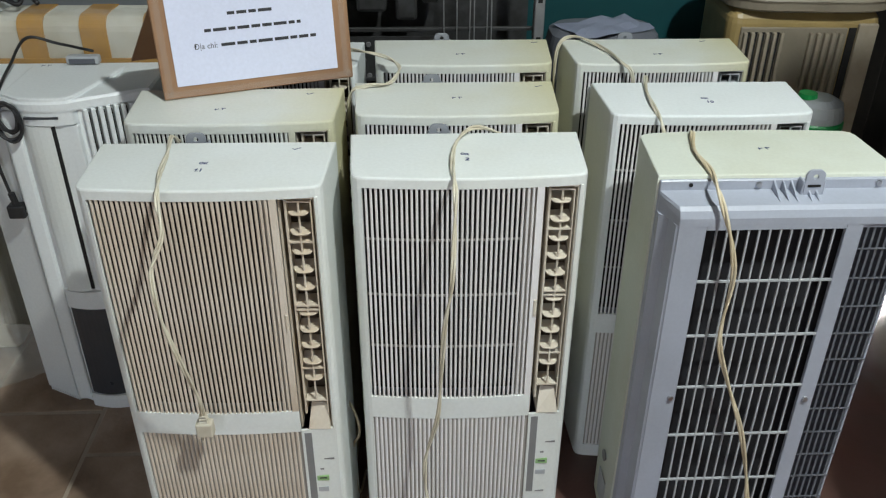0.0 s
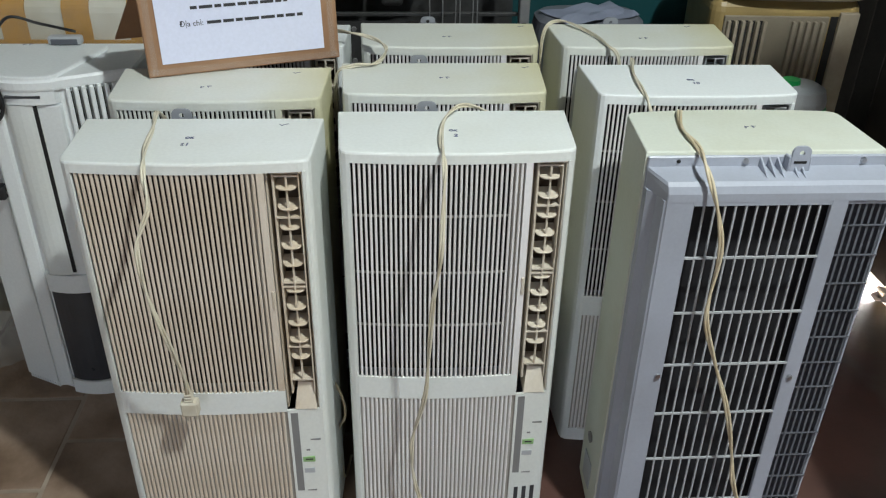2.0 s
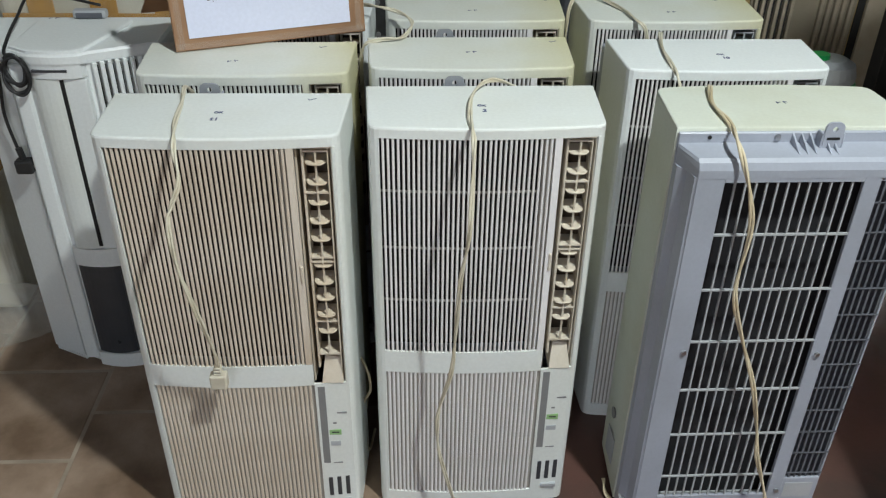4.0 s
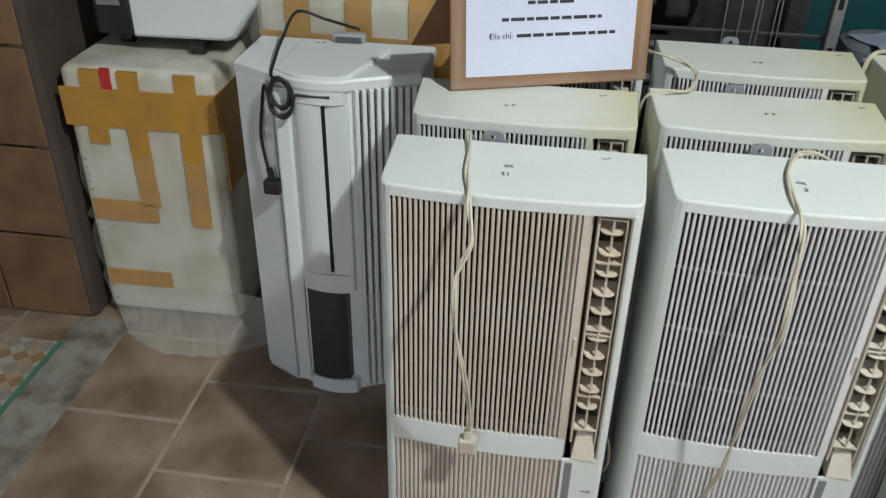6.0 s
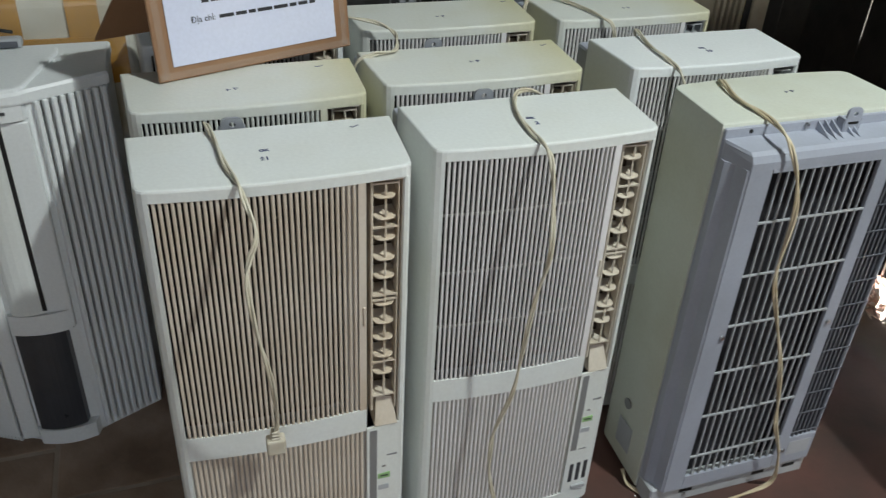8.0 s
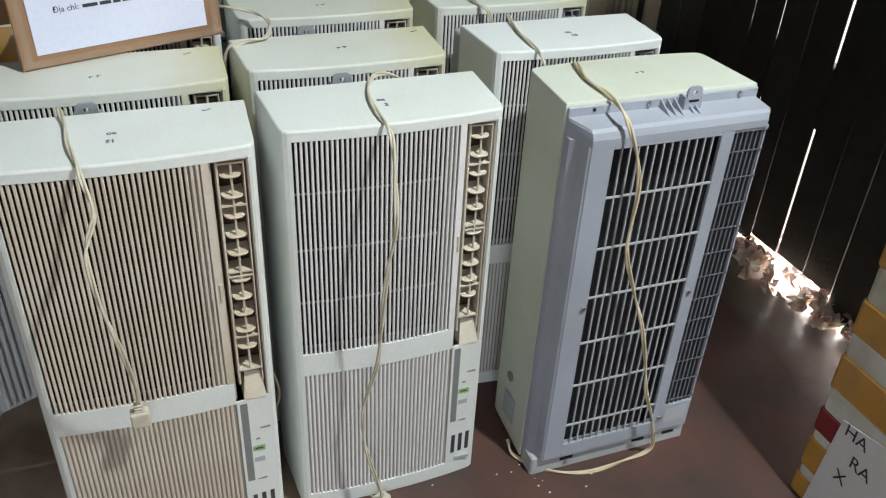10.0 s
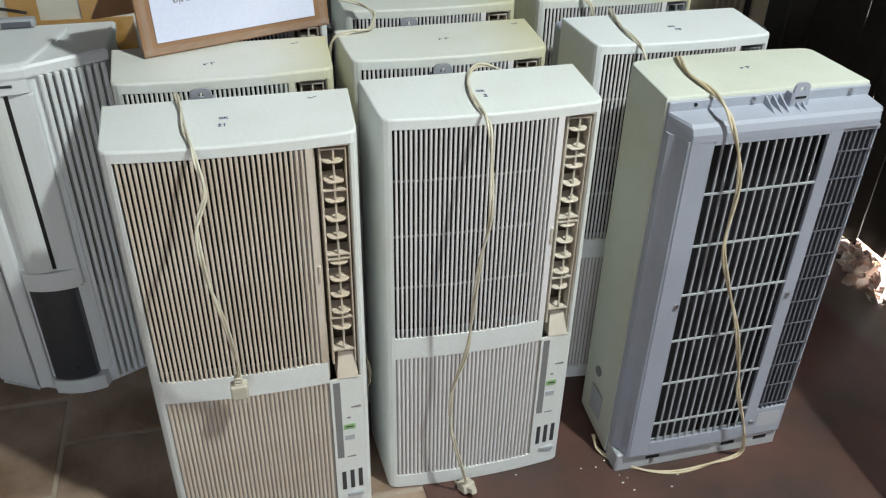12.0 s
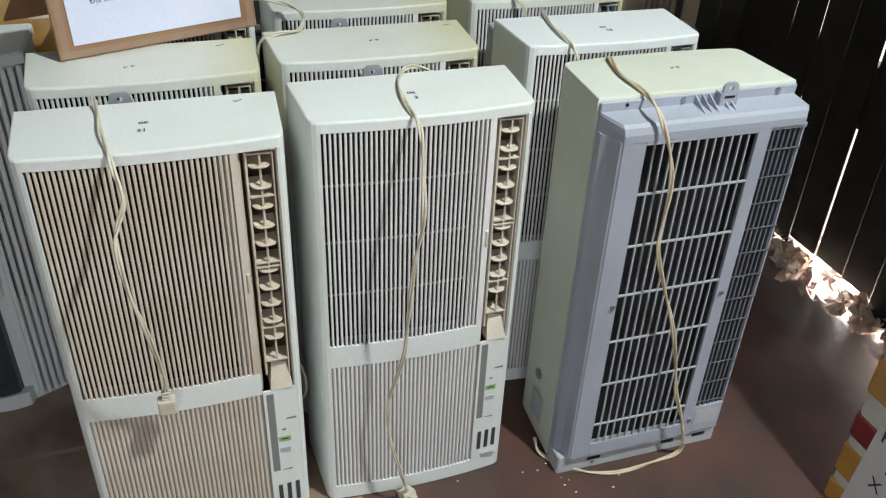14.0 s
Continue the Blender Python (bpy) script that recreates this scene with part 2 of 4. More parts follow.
def loft(rings, bm=None, closed=True):
    """A solid through rings of equally many points, capped at both ends."""
    bm = bm or bmesh.new()
    rows = [[bm.verts.new(p) for p in ring] for ring in rings]
    n = len(rows[0])
    for a, b in zip(rows, rows[1:]):
        for i in range(n if closed else n - 1):
            bm.faces.new((a[i], a[(i + 1) % n], b[(i + 1) % n], b[i]))
    if closed:
        bm.faces.new(rows[0][::-1])
        bm.faces.new(rows[-1])
    return bm


def prism(outline, levels, bm=None):
    """A plan outline carried up through (height, inset) levels."""
    xs, ys = [p[0] for p in outline], [p[1] for p in outline]
    cx, cy, hx, hy = (max(xs) + min(xs)) / 2, (max(ys) + min(ys)) / 2, (max(xs) - min(xs)) / 2, (max(ys) - min(ys)) / 2
    return loft([[(cx + (x - cx) * (1 - d / hx), cy + (y - cy) * (1 - d / hy), z) for x, y in outline] for z, d in levels], bm)


def wall_strip(points, thick, z0, z1, bm=None):
    """An upright wall along open plan points, thickened towards +y or sideways by the vector of each point."""
    outer, inner = [], []
    for i, (x, y) in enumerate(points):
        a, b = points[max(i - 1, 0)], points[min(i + 1, len(points) - 1)]
        d = Vector((b[0] - a[0], b[1] - a[1])).normalized()
        outer.append((x, y))
        inner.append((x - d.y * thick, y + d.x * thick))
    ring = outer + inner[::-1]
    return loft([[(x, y, z0) for x, y in ring], [(x, y, z1) for x, y in ring]], bm)


def smooth_line(points, steps=8):
    """Catmull-Rom through the points."""
    p = [Vector(q) for q in points]
    p = [2 * p[0] - p[1], *p, 2 * p[-1] - p[-2]]
    out = []
    for i in range(1, len(p) - 2):
        for k in range(steps):
            t = k / steps
            a, b, c, d = p[i - 1], p[i], p[i + 1], p[i + 2]
            out.append(0.5 * (2 * b + (c - a) * t + (2 * a - 5 * b + 4 * c - d) * t * t + (3 * b - a - 3 * c + d) * t ** 3))
    return out + [p[-2]]


def tube(points, radius, sides=8, steps=8, bm=None, shift=(0, 0, 0), twist=0.0, gap=0.0):
    line = smooth_line(points, steps) if steps else [Vector(q) for q in points]
    rings, side, phase = [], None, 0.0
    for i, q in enumerate(line):
        ahead = (line[min(i + 1, len(line) - 1)] - line[max(i - 1, 0)]).normalized()
        side = ahead.orthogonal().normalized() if side is None else (side - ahead * side.dot(ahead)).normalized()
        up = ahead.cross(side)
        phase += twist
        mid = q + Vector(shift) + gap * (side * math.cos(phase) + up * math.sin(phase))
        rings.append([mid + radius * (side * math.cos(a) + up * math.sin(a)) for a in (2 * math.pi * k / sides for k in range(sides))])
    return loft(rings, bm)


def disc(x, y, z, radius, depth, axis="y", sides=16, bm=None):
    one = bmesh.new()
    bmesh.ops.create_cone(one, cap_ends=True, segments=sides, radius1=radius, radius2=radius * 0.9, depth=depth)
    if axis == "y":
        bmesh.ops.rotate(one, matrix=Matrix.Rotation(radians(90), 3, "X"), verts=one.verts)
    if axis == "x":
        bmesh.ops.rotate(one, matrix=Matrix.Rotation(radians(90), 3, "Y"), verts=one.verts)
    bmesh.ops.translate(one, vec=(x, y, z), verts=one.verts)
    return add(bm, one)


def lettering(name, text, size, material, parent, m, label=""):
    """Flat letters as a thin mesh."""
    curve = bpy.data.curves.new(name, "FONT")
    curve.body, curve.size, curve.extrude = text, size, 0.0002
    curve.offset = 0.0003 if material == INK else 0.0
    curve.align_x, curve.align_y = "CENTER", "CENTER"
    ob = bpy.data.objects.new("tmp", curve)
    me = bpy.data.meshes.new_from_object(ob)
    bpy.data.objects.remove(ob)
    me.materials.clear()
    me.materials.append(material)
    return part(name, me, material, parent, label, at=m)


def cord(unit, points, material, label, radius=0.0020):
    """A twin-core flat cable, loosely twisted, that belongs to its unit; the points are in the world."""
    inward = unit.matrix_world.inverted()
    points = [inward @ Vector(q) for q in points]
    bm = tube(points, radius, 6, 8, gap=radius * 0.95, twist=0.22)
    tube(points, radius, 6, 8, gap=-radius * 0.95, twist=0.22, bm=bm)
    return part("power_cord", bm, material, unit, label, smooth=True)


# ---- setting ----
bm = block(-2.0, 1.27, -2.1, 2.5, -0.12, -0.002)
floor = tagged(part("floor", bm, GROUT), "floor of worn terracotta tiles with dirty grout", "floor", kind="structure")
ground = tagged(part("ground", block(-60, 60, -60, 60, -0.3, -0.015), GROUND), "pale dry soil round the shed", "ground", kind="structure")
tagged(part("ceiling", block(-2.1, 1.4, -2.2, 2.6, 2.88, 2.98), CEILING), "pale ceiling boards", "ceiling", kind="structure")
tagged(part("wall_back", block(-2.1, 0.16, 2.45, 2.6, 0, 3.20), PLASTER), "grey plaster back wall", "wall", kind="structure")
tagged(part("wall_teal", block(0.16, 1.02, 2.40, 2.6, 0, 3.20), TEAL), "dark teal painted wall", "wall", kind="structure")
tagged(part("wall_left", block(-2.1, -2.0, -2.1, 2.45, 0, 3.20), PLASTER), "grey plaster side wall", "wall", kind="structure")
# unseen front wall; its opening is made up to hold the fill lamp
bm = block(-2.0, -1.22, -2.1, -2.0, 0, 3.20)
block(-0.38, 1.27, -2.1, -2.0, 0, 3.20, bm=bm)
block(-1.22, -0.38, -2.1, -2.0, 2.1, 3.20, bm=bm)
tagged(part("wall_front", bm, PLASTER), "unseen grey plaster wall with an opening added for the fill lamp", "wall", kind="structure")

# corner closed with dark upright boards
corner = tagged(part("wall_boards", block(1.02, 1.30, 2.42, 2.46, 0, 3.20), MORTAR), "dark board wall in the corner", "wall", kind="structure")
for k in range(3):
    part("board", block(1.022 + 0.092 * k, 1.108 + 0.092 * k, 2.40, 2.42, 0, 3.20, 0.003, 1), BOARD, corner)

# plank fence along the yard
fence = thing("fence", pose(1.27, 0, 0), "dark brown upright plank fence with light in its gaps", "fence", kind="structure")
rail = part("rail", block(0.010, 0.04, -2.0, 2.40, 1.75, 1.83, 0.004, 1), BOARD, fence)
part("rail", block(0.010, 0.04, -2.0, 2.40, 0.41, 0.57, 0.004, 1), BOARD, fence)
part("end_board", block(0.006, 0.02, 1.96, 2.42, 0.0, 3.2, 0.002, 1), BOARD, fence)
board_mesh = {}
rnd = random.Random(4)
y = 2.4215
while y > -1.95:
    # unseen boards left out here to make room for the added side lamp
    if -0.40 < y - 0.05 < -0.08:
        y -= 0.1015
        continue
    low = rnd.choice((0.02, 0.035, 0.06, 0.045))
    if low not in board_mesh:
        board_mesh[low] = mesh_of("board", block(0, 0.004, -0.0492, 0.0492, low, 3.20, 0.001, 1), BOARD)
    part("board", board_mesh[low], BOARD, fence, at=pose(rnd.uniform(-0.003, 0.003), y - 0.0508, 0, rnd.uniform(-0.13, 0.13), 0, rnd.uniform(-0.6, 0.6)))
    y -= 0.1015


tagged(part("cement_screed", block(-0.02, 1.262, -2.0, 2.40, -0.006, 0.002), SCREED), "smooth reddish-brown cement floor, dusty, with daylight glow by the fence put into its colour", "floor", kind="structure")

# brown tile cladding and a rough mortar pillar at the far left
pillar = tagged(part("pillar", block(-1.345, -1.292, 1.675, 1.98, 0, 3.20, 0.012, 2), MORTAR), "rough grey-brown mortar pillar", "pillar", kind="structure")
clad = thing("tiled_partition", pose(-1.345, 1.685, 0), "partition clad in brown glazed tiles with ragged edge", "partition", kind="structure")
part("backing", block(-0.6, 0.0, 0.0, 0.10, 0, 3.20), MORTAR, clad)
for i in range(3):
    for j in range(15):
        part("tile", block(-0.198 * (i + 1) + 0.030, -0.198 * i + 0.025 + (0.012 if i == 0 else 0), -0.012, 0, 0.225 * j + 0.002, 0.225 * j + 0.221, 0.003, 1), CLADDING, clad)

tagged(part("cement_edge", block(-1.335, -1.20, 0.2, 1.672, -0.006, 0.0025, 0.001, 1), CEMENT), "pale worn cement strip beside the mat", "floor", kind="structure")

# lamp under the ceiling
lamp_thing = thing("ceiling_lamp", pose(0.79, 0.08, 2.88), "round white LED ceiling lamp", "lamp")
part("housing", disc(0, 0, -0.06, 0.16, 0.12, "z", 32), WHITE, lamp_thing)
part("diffuser", disc(0, 0, -0.135, 0.13, 0.03, "z", 32), GLOW, lamp_thing)

# patterned mat at the left
floor_mat = thing("patterned_mat", pose(-1.62, 1.05, 0.0), "thin vinyl mat with diamond pattern and green edge", "mat")
part("sheet", block(-0.285, 0.285, -0.9, 0.52, 0.0, 0.004), MAT, floor_mat)
part("edging", block(0.285, 0.297, -0.9, 0.52, 0.0, 0.0055), TEALEDGE, floor_mat)


# ---- window air conditioners ----
HALF, BACKHALF, DEPTH, BOW, PITCH = 0.1655, 0.1735, 0.150, 0.010, 0.0071


def bow(x):
    return -BOW * (1 - (x / 0.156) ** 2) if abs(x) < 0.156 else 0.0


def cover_outline():
    left = [(-BACKHALF, DEPTH), (-HALF - 0.001, 0.02), (-HALF, 0.012), (-HALF + 0.003, 0.005), (-HALF + 0.009, 0.001)]
    front = [(x, bow(x)) for x in np.linspace(-0.15, 0.15, 15)]
    return left + front + [(-x, y) for x, y in left[::-1]]


def bowed(x0, x1, z0, z1, thick=0.004, sink=0.0, bm=None, n=10):
    """A panel that follows the bow of the front."""
    xs = np.linspace(x0, x1, n)
    ring = [(x, bow(x) + sink) for x in xs] + [(x, bow(x) + sink + thick) for x in xs[::-1]]
    return loft([[(x, y, z0) for x, y in ring], [(x, y, z1) for x, y in ring]], bm)


def front_cover():
    line = cover_outline()
    bm = prism(line, [(0.7335, 0), (0.7465, 0), (0.7490, 0.0009), (0.75, 0.0030)])
    prism(line, [(0.0, 0.004), (0.004, 0), (0.034, 0)], bm)
    wall_strip([p for p in line[:5]] + [(-0.1515, bow(-0.1515))], 0.004, 0.034, 0.7335, bm)
    wall_strip([(0.1545, bow(0.1545))] + [p for p in line[-5:]], 0.004, 0.034, 0.7335, bm)
    bowed(-0.1515, 0.1035, 0.316, 0.359, bm=bm)
    bowed(0.1545, 0.1590, 0.034, 0.7335, bm=bm, n=2)
    return bm


def slat_mesh(width, height, material):
    w, d = width / 2, 0.0028
    prof = [(-w, d), (-w, 0.0012), (-w * 0.5, 0), (w * 0.5, 0), (w, 0.0012), (w, d)]
    return mesh_of("slat", loft([[(x, y, 0) for x, y in prof], [(x, y, height) for x, y in prof]]), material)


def blade_mesh(material):
    n = 10
    ring = [(0.0158 * math.copysign(abs(math.cos(a)) ** 0.6, math.cos(a)), -0.020 * math.sin(a) ** 0.8) for a in (math.pi * k / n for k in range(n + 1))] + [(-0.0158, 0.010), (0.0158, 0.010)]
    return mesh_of("louver_blade", prism(ring, [(0, 0.001), (0.001, 0), (0.0024, 0), (0.003, 0.001)]), material)


def ridge_text(parent, x, z, w, h, material, name="printed_line"):
    part(name, block(x - w / 2, x + w / 2, bow(x) - 0.0007, bow(x) + 0.001, z - h / 2, z + h / 2), material, parent)


def window_unit(place, shell, face, slat_width, lining, label, marks, back_grey=GREY, tab=True, ribs=True):
    unit = thing("window_air_conditioner", place, label, "air conditioner", "upright window air conditioners")
    cover = part("front_cover", front_cover(), shell, unit)
    upper, lower = slat_mesh(slat_width, 0.3745, face), slat_mesh(slat_width + 0.0005, 0.282, face)
    for k in range(34):
        x = -0.1455 + PITCH * k
        part("slat", upper, face, unit, at=(x, bow(x) + 0.0008, 0.359))
    for k in range(35):
        x = -0.1455 + PITCH * k
        part("slat", lower, face, unit, at=(x, bow(x) + 0.0008, 0.034))
    part("flat_strip", bowed(0.0935, 0.1035, 0.359, 0.7335, n=3), face, unit)
    # filter coloured almost black, so the shade behind the slats is in its colour
    part("filter", bowed(-0.151, 0.078, 0.352, 0.7335, 0.003, 0.034), DARK, unit, "dusty filter behind the slats, near-black to paint in the shade there")
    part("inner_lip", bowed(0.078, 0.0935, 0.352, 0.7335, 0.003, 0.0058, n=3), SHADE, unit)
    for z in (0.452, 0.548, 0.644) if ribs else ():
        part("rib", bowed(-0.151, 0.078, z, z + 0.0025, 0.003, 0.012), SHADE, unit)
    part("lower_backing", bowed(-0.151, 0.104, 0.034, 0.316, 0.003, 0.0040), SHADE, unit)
    # outlet with a cassette of swinging louvers
    slot = bmesh.new()
    block(0.1035, 0.1060, 0.004, 0.062, 0.3185, 0.7335, bm=slot)
    block(0.1520, 0.1545, 0.003, 0.062, 0.3185, 0.7335, bm=slot)
    block(0.1060, 0.1520, 0.0, 0.062, 0.7310, 0.7335, bm=slot)
    part("outlet_liner", slot, lining, unit, "yellowed outlet lining")
    # brown sheet painted dark for the shade deep in the outlet
    part("outlet_back", block(0.1060, 0.1520, 0.052, 0.056, 0.3185, 0.7310), DARKTAN, unit, "dark brown sheet that paints the shaded depth of the outlet")
    frame_bm = block(0.1115, 0.1150, 0.004, 0.034, 0.345, 0.728, 0.0008, 1)
    block(0.1470, 0.1490, 0.003, 0.020, 0.345, 0.728, 0.0006, 1, frame_bm)
    cassette = part("louver_cassette", frame_bm, lining, unit, "narrow louver cassette")
    blade = blade_mesh(lining)
    z = 0.7060
    for k in range(10):
        part("louver_blade", blade, lining, cassette, at=pose(0.1310, 0.020, z, 9 + (k * 37 % 7) - 3, 0, (k * 53 % 9) - 4))
        z -= 0.0305 if k != 4 else 0.044
    for z in (0.724, 0.660, 0.5525, 0.5450, 0.436, 0.372):
        part("cross_bar", block(0.1145, 0.1480, 0.003, 0.034, z, z + 0.0024), lining, cassette)
    part("louver_rod", tube([(0.1312, 0.0045, 0.372), (0.1312, 0.0045, 0.725)], 0.0017, 6, 0), lining, cassette)
    part("latch", block(0.0985, 0.1030, bow(0.1) - 0.0025, bow(0.1) + 0.002, 0.515, 0.545, 0.001, 1), lining, unit)
    wedge = loft([[(0.116, -0.004, 0.3195), (0.1505, -0.004, 0.3195), (0.1505, 0.055, 0.3195), (0.116, 0.055, 0.3195)],
                  [(0.122, 0.014, 0.362), (0.145, 0.010, 0.362), (0.149, 0.05, 0.362), (0.118, 0.05, 0.362)]])
    part("air_chute", wedge, lining, unit, "pale yellowed plastic chute")
    # control panel
    panel = part("control_panel", bowed(0.1038, 0.1545, 0.034, 0.3180, n=6), shell, unit, "control panel with selector and stickers")
    # flat grey strip in place of a recess, its shade put into the colour
    part("control_strip", block(0.108, 0.1195, bow(0.114) - 0.0006, 0.0, 0.140, 0.312), PALEPRINT, panel, "grey strip painting the shade of a recess in the panel")
    part("energy_sticker", block(0.121, 0.141, bow(0.13) - 0.0009, 0.0, 0.205, 0.216), GREEN, panel, "small green sticker")
    part("sticker_print", block(0.1255, 0.1375, bow(0.13) - 0.0013, 0.0, 0.2095, 0.2120), PRINT, panel)
    part("faded_sticker", block(0.122, 0.139, bow(0.13) - 0.0009, 0.0, 0.180, 0.190), LIGHTGREY, panel)
    ridge_text(panel, 0.142, 0.253, 0.020, 0.0028, PALEPRINT)
    ridge_text(panel, 0.131, 0.231, 0.006, 0.003, PALEPRINT)
    ridge_text(panel, 0.131, 0.139, 0.017, 0.002, PALEPRINT)
    for k in range(3):
        part("vent_slot", block(0.1135 + 0.0145 * k, 0.1205 + 0.0145 * k, bow(0.117 + 0.0145 * k) - 0.0012, 0.0, 0.060, 0.104), CHARCOAL, panel)
    part("thermostat_knob", block(0.122, 0.150, bow(0.136) - 0.004, 0.0, 0.039, 0.048, 0.0015), LIGHTGREY, panel)
    # grey rear frame and hanger tab
    rear = block(-0.170, 0.170, DEPTH, DEPTH + 0.004, 0.0, 0.7435, 0.001, 1)
    block(-0.168, 0.168, DEPTH + 0.004, DEPTH + 0.052, 0.0, 0.727, 0.006, 2, rear)
    part("rear_frame", rear, back_grey, unit, "blue-grey plastic rear frame")
    if tab:
        part("hanger_tab", hanger(-0.038, DEPTH + 0.012, 0.720, 0.015), TABGREY, unit)
    for kind, x, y, a in marks:
        ink_mark(unit, kind, x, y, a)
    return unit


def hanger(x, y, base=0.727, half=0.013):
    """An upright lug with rounded shoulders and a screw hole."""
    bm = bmesh.new()
    left = [(-half, 0.0)] + [(-half + 0.009 * (1 - math.cos(a)), 0.030 + 0.009 * math.sin(a)) for a in (math.pi / 2 * k / 5 for k in range(6))]
    outer = left + [(-u, v) for u, v in left[::-1]]
    hole = [(0.004 * math.cos(a), 0.029 + 0.004 * math.sin(a)) for a in (2 * math.pi * k / 12 for k in range(12))]
    rows = []
    for d in (y, y + 0.004):
        o = [bm.verts.new((x + u, d, base + v)) for u, v in outer]
        h = [bm.verts.new((x + u, d, base + v)) for u, v in hole]
        edges = [bm.edges.new((r[i], r[(i + 1) % len(r)])) for r in (o, h) for i in range(len(r))]
        bmesh.ops.triangle_fill(bm, edges=edges, use_beauty=True)
        rows.append((o, h))
    for n in (0, 1):
        a, b = rows[0][n], rows[1][n]
        for i in range(len(a)):
            bm.faces.new((a[i], a[(i + 1) % len(a)], b[(i + 1) % len(b)], b[i]))
    block(x - half - 0.003, x - half, y, y + 0.016, base, base + 0.023, 0.001, 1, bm)
    block(x + half, x + half + 0.003, y, y + 0.016, base, base + 0.023, 0.001, 1, bm)
    return bm


def ink_mark(unit, kind, x, y, a):
    z = 0.7503
    if kind == "tick":
        bm = block(-0.006, -0.0005, -0.0007, 0.0007, 0, 0.0003, turn=Matrix.Rotation(radians(-50), 4, "Z"))
        block(-0.002, 0.008, 0.0006, 0.002, 0, 0.0003, bm=bm, turn=Matrix.Rotation(radians(28), 4, "Z"))
        part("ink_tick", bm, INK, unit, at=pose(x, y, z, 0, 0, a))
    elif kind == "dash":
        bm = block(-0.009, -0.002, -0.0008, 0.0008, 0, 0.0003, turn=Matrix.Rotation(radians(20), 4, "Z"))
        block(-0.008, -0.0065, -0.004, 0.003, 0, 0.0003, bm=bm)
        block(0.002, 0.009, 0.002, 0.0034, 0, 0.0003, bm=bm, turn=Matrix.Rotation(radians(-18), 4, "Z"))
        block(0.003, 0.0045, -0.004, 0.003, 0, 0.0003, bm=bm, turn=Matrix.Rotation(radians(12), 4, "Z"))
        part("ink_scribble", bm, INK, unit, at=pose(x, y, z, 0, 0, a))
    else:
        lettering("ink_number", kind, 0.0085 if kind == "OK" else 0.0125, INK, unit, pose(x, y, z, 0, 0, a))


dusty_unit = window_unit(pose(-0.285, 1.090, 0, 0, 0, -0.6), WHITE, AGED, 0.0042, TAN, "yellowed white upright air conditioner with dusty tan slats",
            [("OK", -0.008, 0.076, 0), ("61", -0.010, 0.053, 0), ("tick", 0.117, 0.122, 5)], ribs=False)
clean_unit = window_unit(pose(0.083, 1.115, 0), WHITE, PALE, 0.0037, BEIGE, "off-white upright air conditioner with clean slats and beige louvers",
            [("OK", -0.004, 0.071, -8), ("2", -0.001, 0.053, -8)])
sign_unit = window_unit(pose(-0.285, 1.318, 0, 0, 0, 0.4), CREAM, CREAM, 0.0042, BEIGE, "cream yellowed air conditioner carrying the cardboard sign", [("dash", -0.022, 0.055, 8), ("tick", 0.117, 0.120, 5)])
second_unit = window_unit(pose(0.078, 1.342, 0), CREAM, PALE, 0.0042, BEIGE, "off-white air conditioner in the second row, yellowing at one end", [("dash", 0.002, 0.071, 0), ("tick", 0.145, 0.122, 5)])
rack_unit = window_unit(pose(0.103, 1.590, 0, 0, 0, -0.5), CREAM, PALE, 0.0042, BEIGE, "off-white air conditioner in the rear row before a metal rack", [("dash", -0.005, 0.056, 0), ("tick", 0.145, 0.125, 5)])
hidden_unit = window_unit(pose(-0.262, 1.580, 0, 0, 0, 0), SNOW, PALE, 0.0042, BEIGE, "white air conditioner hidden behind the cardboard sign", [])
cool_unit = window_unit(pose(0.492, 1.330, 0, 0, 0, -0.5), SNOW, PALE, 0.0036, LIGHTGREY, "cool white air conditioner with a cord over its top", [("OK", 0.003, 0.068, -6), ("10", 0.008, 0.052, -4)], tab=False)
stained_unit = window_unit(pose(0.478, 1.585, 0, 0, 0, 0), CREAM, PALE, 0.0042, LIGHTGREY, "cream air conditioner in the rear row, stained at one end", [("dash", 0.0, 0.05, 0), ("tick", 0.11, 0.128, 5)])


